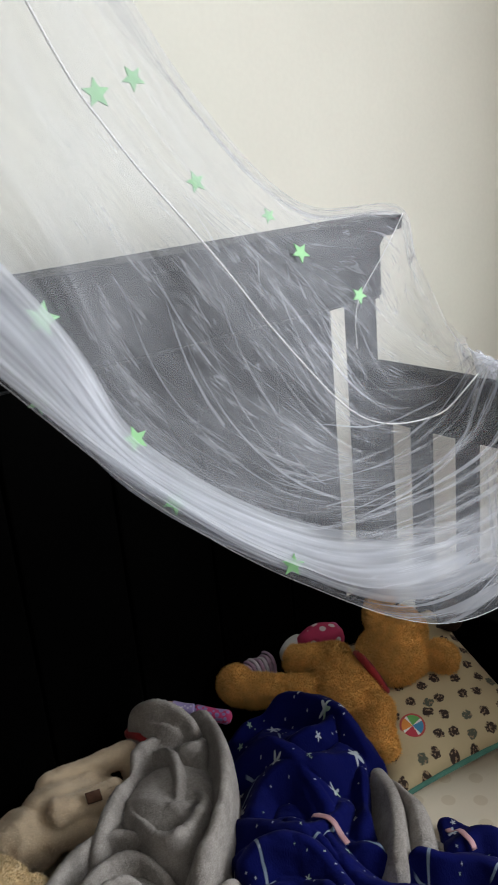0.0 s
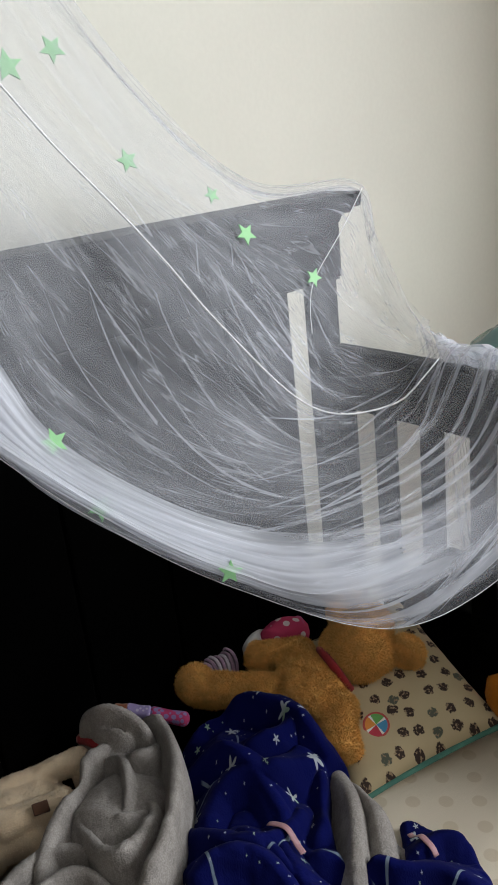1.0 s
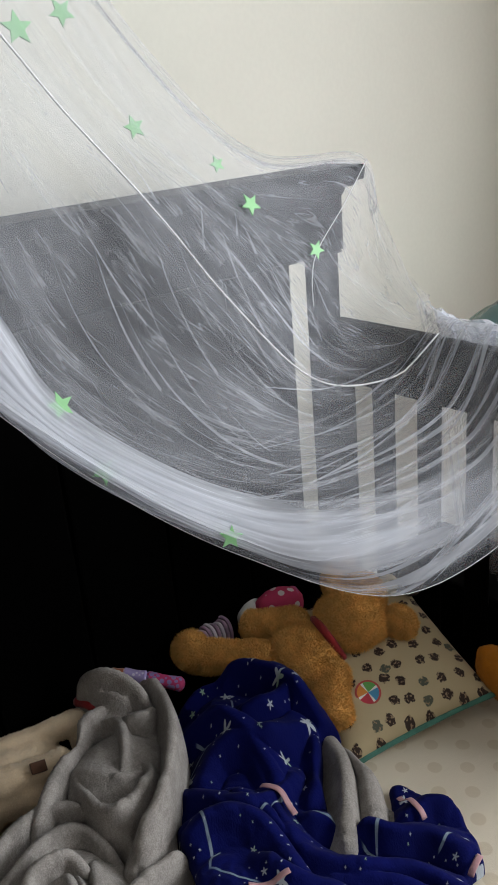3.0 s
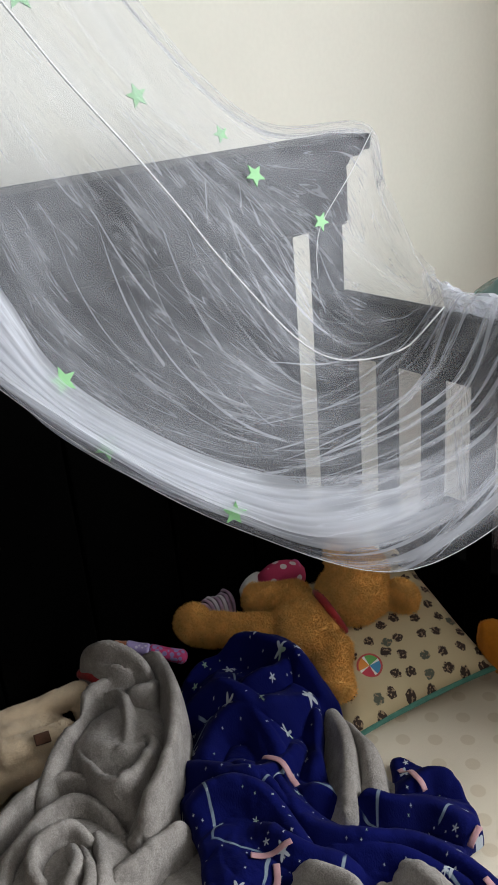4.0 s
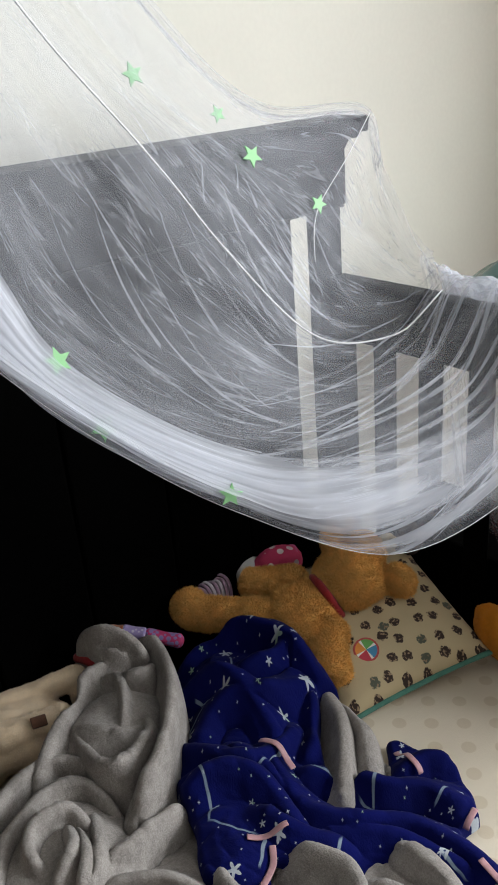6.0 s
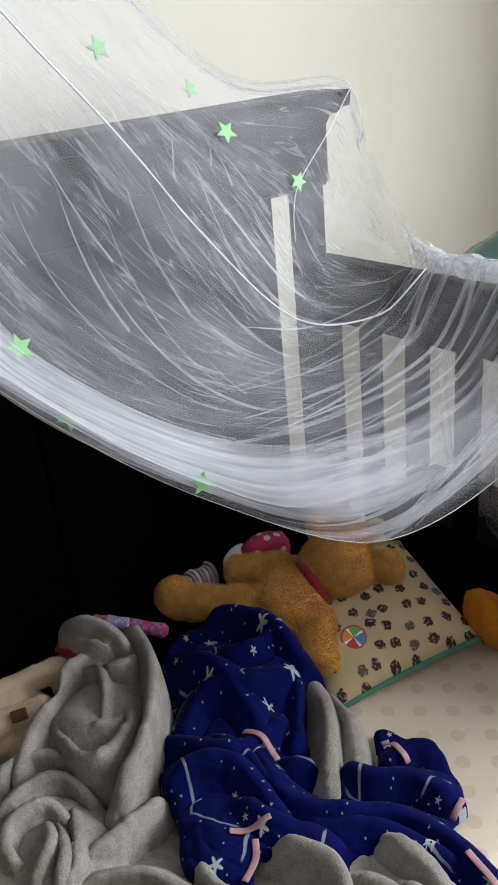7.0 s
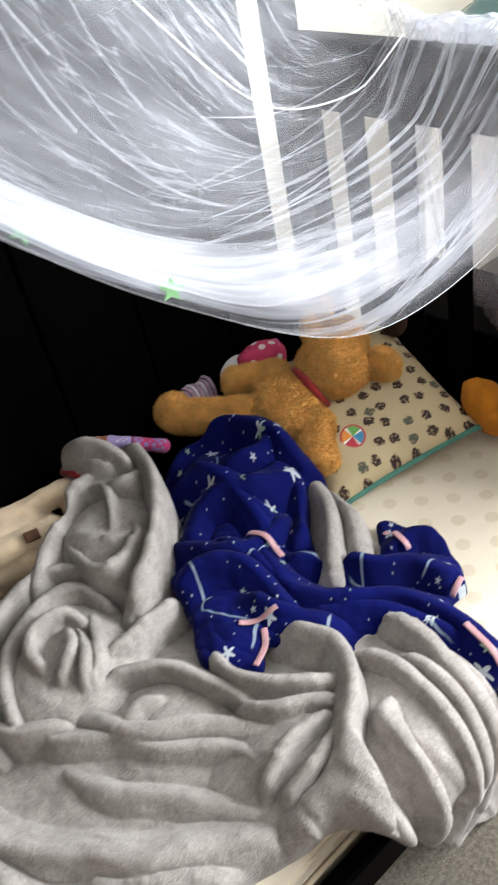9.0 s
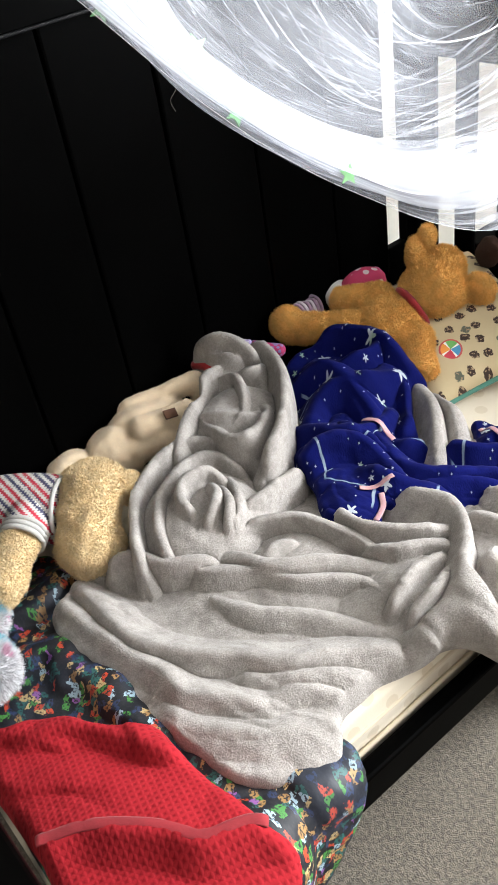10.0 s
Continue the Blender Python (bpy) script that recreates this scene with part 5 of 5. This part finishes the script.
def net_sheet(name, s0, s1, ns, nv, ripple, seed, material, push=0.0, v0=0.0, v1=1.0, gather=None, swing=0.0):
    """Part of the canopy: s runs across its folds, v along them from the apex to past the end rail."""
    cols = [crom(pts, 12) for _, pts in LINES]
    at = [s for s, _ in LINES]
    m = len(cols[0])
    vs = np.linspace(v0, v1, nv)
    ss = np.linspace(s0, s1, ns)
    keys = np.array(cols)
    body = np.empty((ns, nv, 3))
    for c in range(3):
        for j, v in enumerate(vs):
            k = v * (m - 1)
            i = min(int(k), m - 2)
            q = keys[:, i, c] * (1 - (k - i)) + keys[:, i + 1, c] * (k - i)
            sm = crom(np.stack([at, q], 1), 10)
            tight = 0.0 if gather is None else 0.60 * min(max((v - 0.36) / 0.34, 0.0), 1.0)
            wide = 1.0 if not swing else min(1.0, 0.05 + (v - v0) / 0.16)
            row = ss.mean() + (ss - ss.mean()) * wide + swing * (v1 - v) / (v1 - v0)
            body[:, j, c] = np.interp(row + ((gather or 0.0) - row) * tight, sm[:, 0], sm[:, 1])
    du, dv = np.gradient(body, axis=0), np.gradient(body, axis=1)
    nor = np.cross(du, dv)
    nor /= np.linalg.norm(nor, axis=2, keepdims=True) + 1e-9
    S, V = np.meshgrid(ss, vs, indexing="ij")
    drift = 0.05 * grain(S * 0 + seed, V, 4, seed) + 0.03 * grain(S * 3, V * 3, 2, seed + 1)
    wave = np.zeros_like(S)
    for f, a in ((7, 1.0), (15, 0.55), (31, 0.35), (58, 0.18)):
        wave += a * np.sin(2 * np.pi * f * (S + drift) + seed * f) * (0.6 + 0.4 * grain(S * 2, V * 5, 3, seed + f))
    room = np.clip(V / 0.25, 0, 1)
    body += nor * (wave * ripple * room + push)[..., None]
    idx = np.arange(ns * nv).reshape(ns, nv)
    faces = np.stack([idx[:-1, :-1], idx[1:, :-1], idx[1:, 1:], idx[:-1, 1:]], -1).reshape(-1, 4)
    me = bpy.data.meshes.new(name)
    me.from_pydata(body.reshape(-1, 3).tolist(), [], faces.tolist())
    uv = me.uv_layers.new(name="UVMap")
    flat = np.stack([S + seed * 3.7, V * 3], -1).reshape(-1, 2)[faces.ravel()]
    uv.data.foreach_set("uv", flat.ravel().astype(np.float32))
    me.polygons.foreach_set("use_smooth", [True] * len(me.polygons))
    me.materials.append(material)
    me.update()
    return me, body


canopy = tagged(new("bed_canopy"), "sheer white net bed canopy gathered over the bed's end", "bed canopy")
canopy.location = (0, 0, 0)


def net_part(name, *args, label="", **kw):
    me, body = net_sheet(name, *args, **kw)
    ob = new(name, me)
    ob.parent = canopy
    if label:
        ob["label"] = label
    return body


main = net_part("net_panel", -0.16, 1.0, 420, 150, 0.0030, 1, M_NET)
net_part("net_panel", -0.10, 0.99, 330, 130, 0.0045, 2, M_NET, push=-0.012, v0=0.03)
net_part("gathered_band", 0.80, 0.988, 150, 140, 0.0014, 3, M_NETBAND, push=0.010, v0=0.02, v1=0.88, gather=0.90)
net_part("gathered_band", 0.82, 0.97, 130, 140, 0.0018, 4, M_NETBAND, push=-0.018, v0=0.02, v1=0.88, gather=0.94)
net_part("gathered_band", 0.77, 0.96, 150, 140, 0.0020, 5, M_NETBAND, push=0.018, v0=0.02, v1=0.86, gather=0.86)
rng_net = random.Random(4)
for k in range(24):
    s0, wide = 0.18 + 0.032 * k + rng_net.uniform(-0.01, 0.01), rng_net.uniform(0.006, 0.020)
    net_part("pleat", s0, s0 + wide, 10, 90, 0.002, 20 + k, M_PLEAT, push=0.004 + 0.002 * (k % 3), v0=rng_net.uniform(0.44, 0.66), v1=0.90, swing=max(0.02, 0.44 - 0.5 * abs(s0 - 0.32)) * rng_net.uniform(0.5, 1.0))
for k in range(64):
    s0, v0 = rng_net.uniform(0.26, 0.93), rng_net.uniform(0.30, 0.50)
    net_part("crease", s0, s0 + rng_net.uniform(0.0016, 0.0075), 4, 26, 0.0012, 60 + k, M_CREASE, push=0.003 + 0.0012 * (k % 4), v0=v0, v1=min(0.78, v0 + rng_net.uniform(0.08, 0.24)), swing=rng_net.uniform(-0.14, -0.02))
net_part("rail_gather", 0.06, 0.99, 260, 40, 0.002, 6, M_RAILNET, push=0.004, v0=0.835, v1=0.915)


net_part("rail_gather", 0.10, 0.97, 260, 36, 0.003, 7, M_RAILNET, push=0.008, v0=0.845, v1=0.90)
net_part("net_fall", 0.15, 0.84, 180, 30, 0.004, 8, M_NET, push=0.012, v0=0.90, v1=0.995)


def net_cord(s, v0, v1, radius, label):
    i = int(round((s + 0.16) / 1.16 * 419))
    row = main[i, int(v0 * 149):int(v1 * 149):4]
    return part("seam", tube([tuple(p) for p in row], radius, 6, 2), M_NETCORD, canopy, label, True)


net_cord(0.42, 0.02, 0.84, 0.0014, "rolled white seam")
net_cord(1.0, 0.0, 0.90, 0.0004, "narrow stitched hem")

part("thread", tube([(0.070, 1.328, 1.249), (0.095, 1.245, 1.190), (0.122, 1.152, 1.132), (0.138, 1.120, 1.095), (0.150, 1.108, 1.050)], 0.0008, 6, 5), M_NETCORD, canopy, "loose pale thread", True)

# ---------------------------------------------------------------- stars on the net
STAR_LABEL = "pale green plastic glow star stuck to the net"
first = None
for (x, y, z), size, spin in (((0.16, 0.812, 1.356), 0.016, 10), ((0.15, 0.983, 1.224), 0.017, 25), ((0.11, 1.145, 1.13), 0.016, 40), ((0.36, 0.555, 1.091), 0.0155, 5), ((0.436, 0.688, 0.915), 0.0145, 60),
                              ((0.20, 0.65, 1.47), 0.019, 0), ((0.17, 0.74, 1.485), 0.017, 30), ((0.12, 0.965, 1.285), 0.013, 15), ((0.30, 0.495, 1.24), 0.021, 50), ((0.352, 0.573, 1.0), 0.016, 20), ((0.29, 0.47, 1.14), 0.015, 35)):
    d = np.linalg.norm(main - np.array((x, y, z)), axis=2)
    i, j = np.unravel_index(np.argmin(d), d.shape)
    i, j = min(max(i, 6), 413), min(max(j, 3), 146)
    n = Vector(np.cross(main[i + 6, j] - main[i - 6, j], main[i, j + 3] - main[i, j - 3])).normalized()
    n = n if n.x > 0 else -n
    n = (n + Vector((0.9, -0.5, 0.1))).normalized()
    place = Vector(main[i, j]) + n * (-0.004 if 0.95 < z < 1.05 else 0.014 if z > 0.95 and z < 1.25 and y > 0.5 else -0.02 if z > 0.95 else 0.014)
    m4 = Matrix.Translation(place) @ n.to_track_quat("Z", "Y").to_matrix().to_4x4() @ pose(0, 0, 0, 0, 0, spin) @ Matrix.Scale(size, 4)
    if first is None:
        first = thing("glow_star", star_mesh(1.0, 0.14), M_STAR, STAR_LABEL, "star", "glow stars on the net")
        first.matrix_world = m4
    else:
        c = copy_thing(first, m4)
        c.matrix_basis = m4
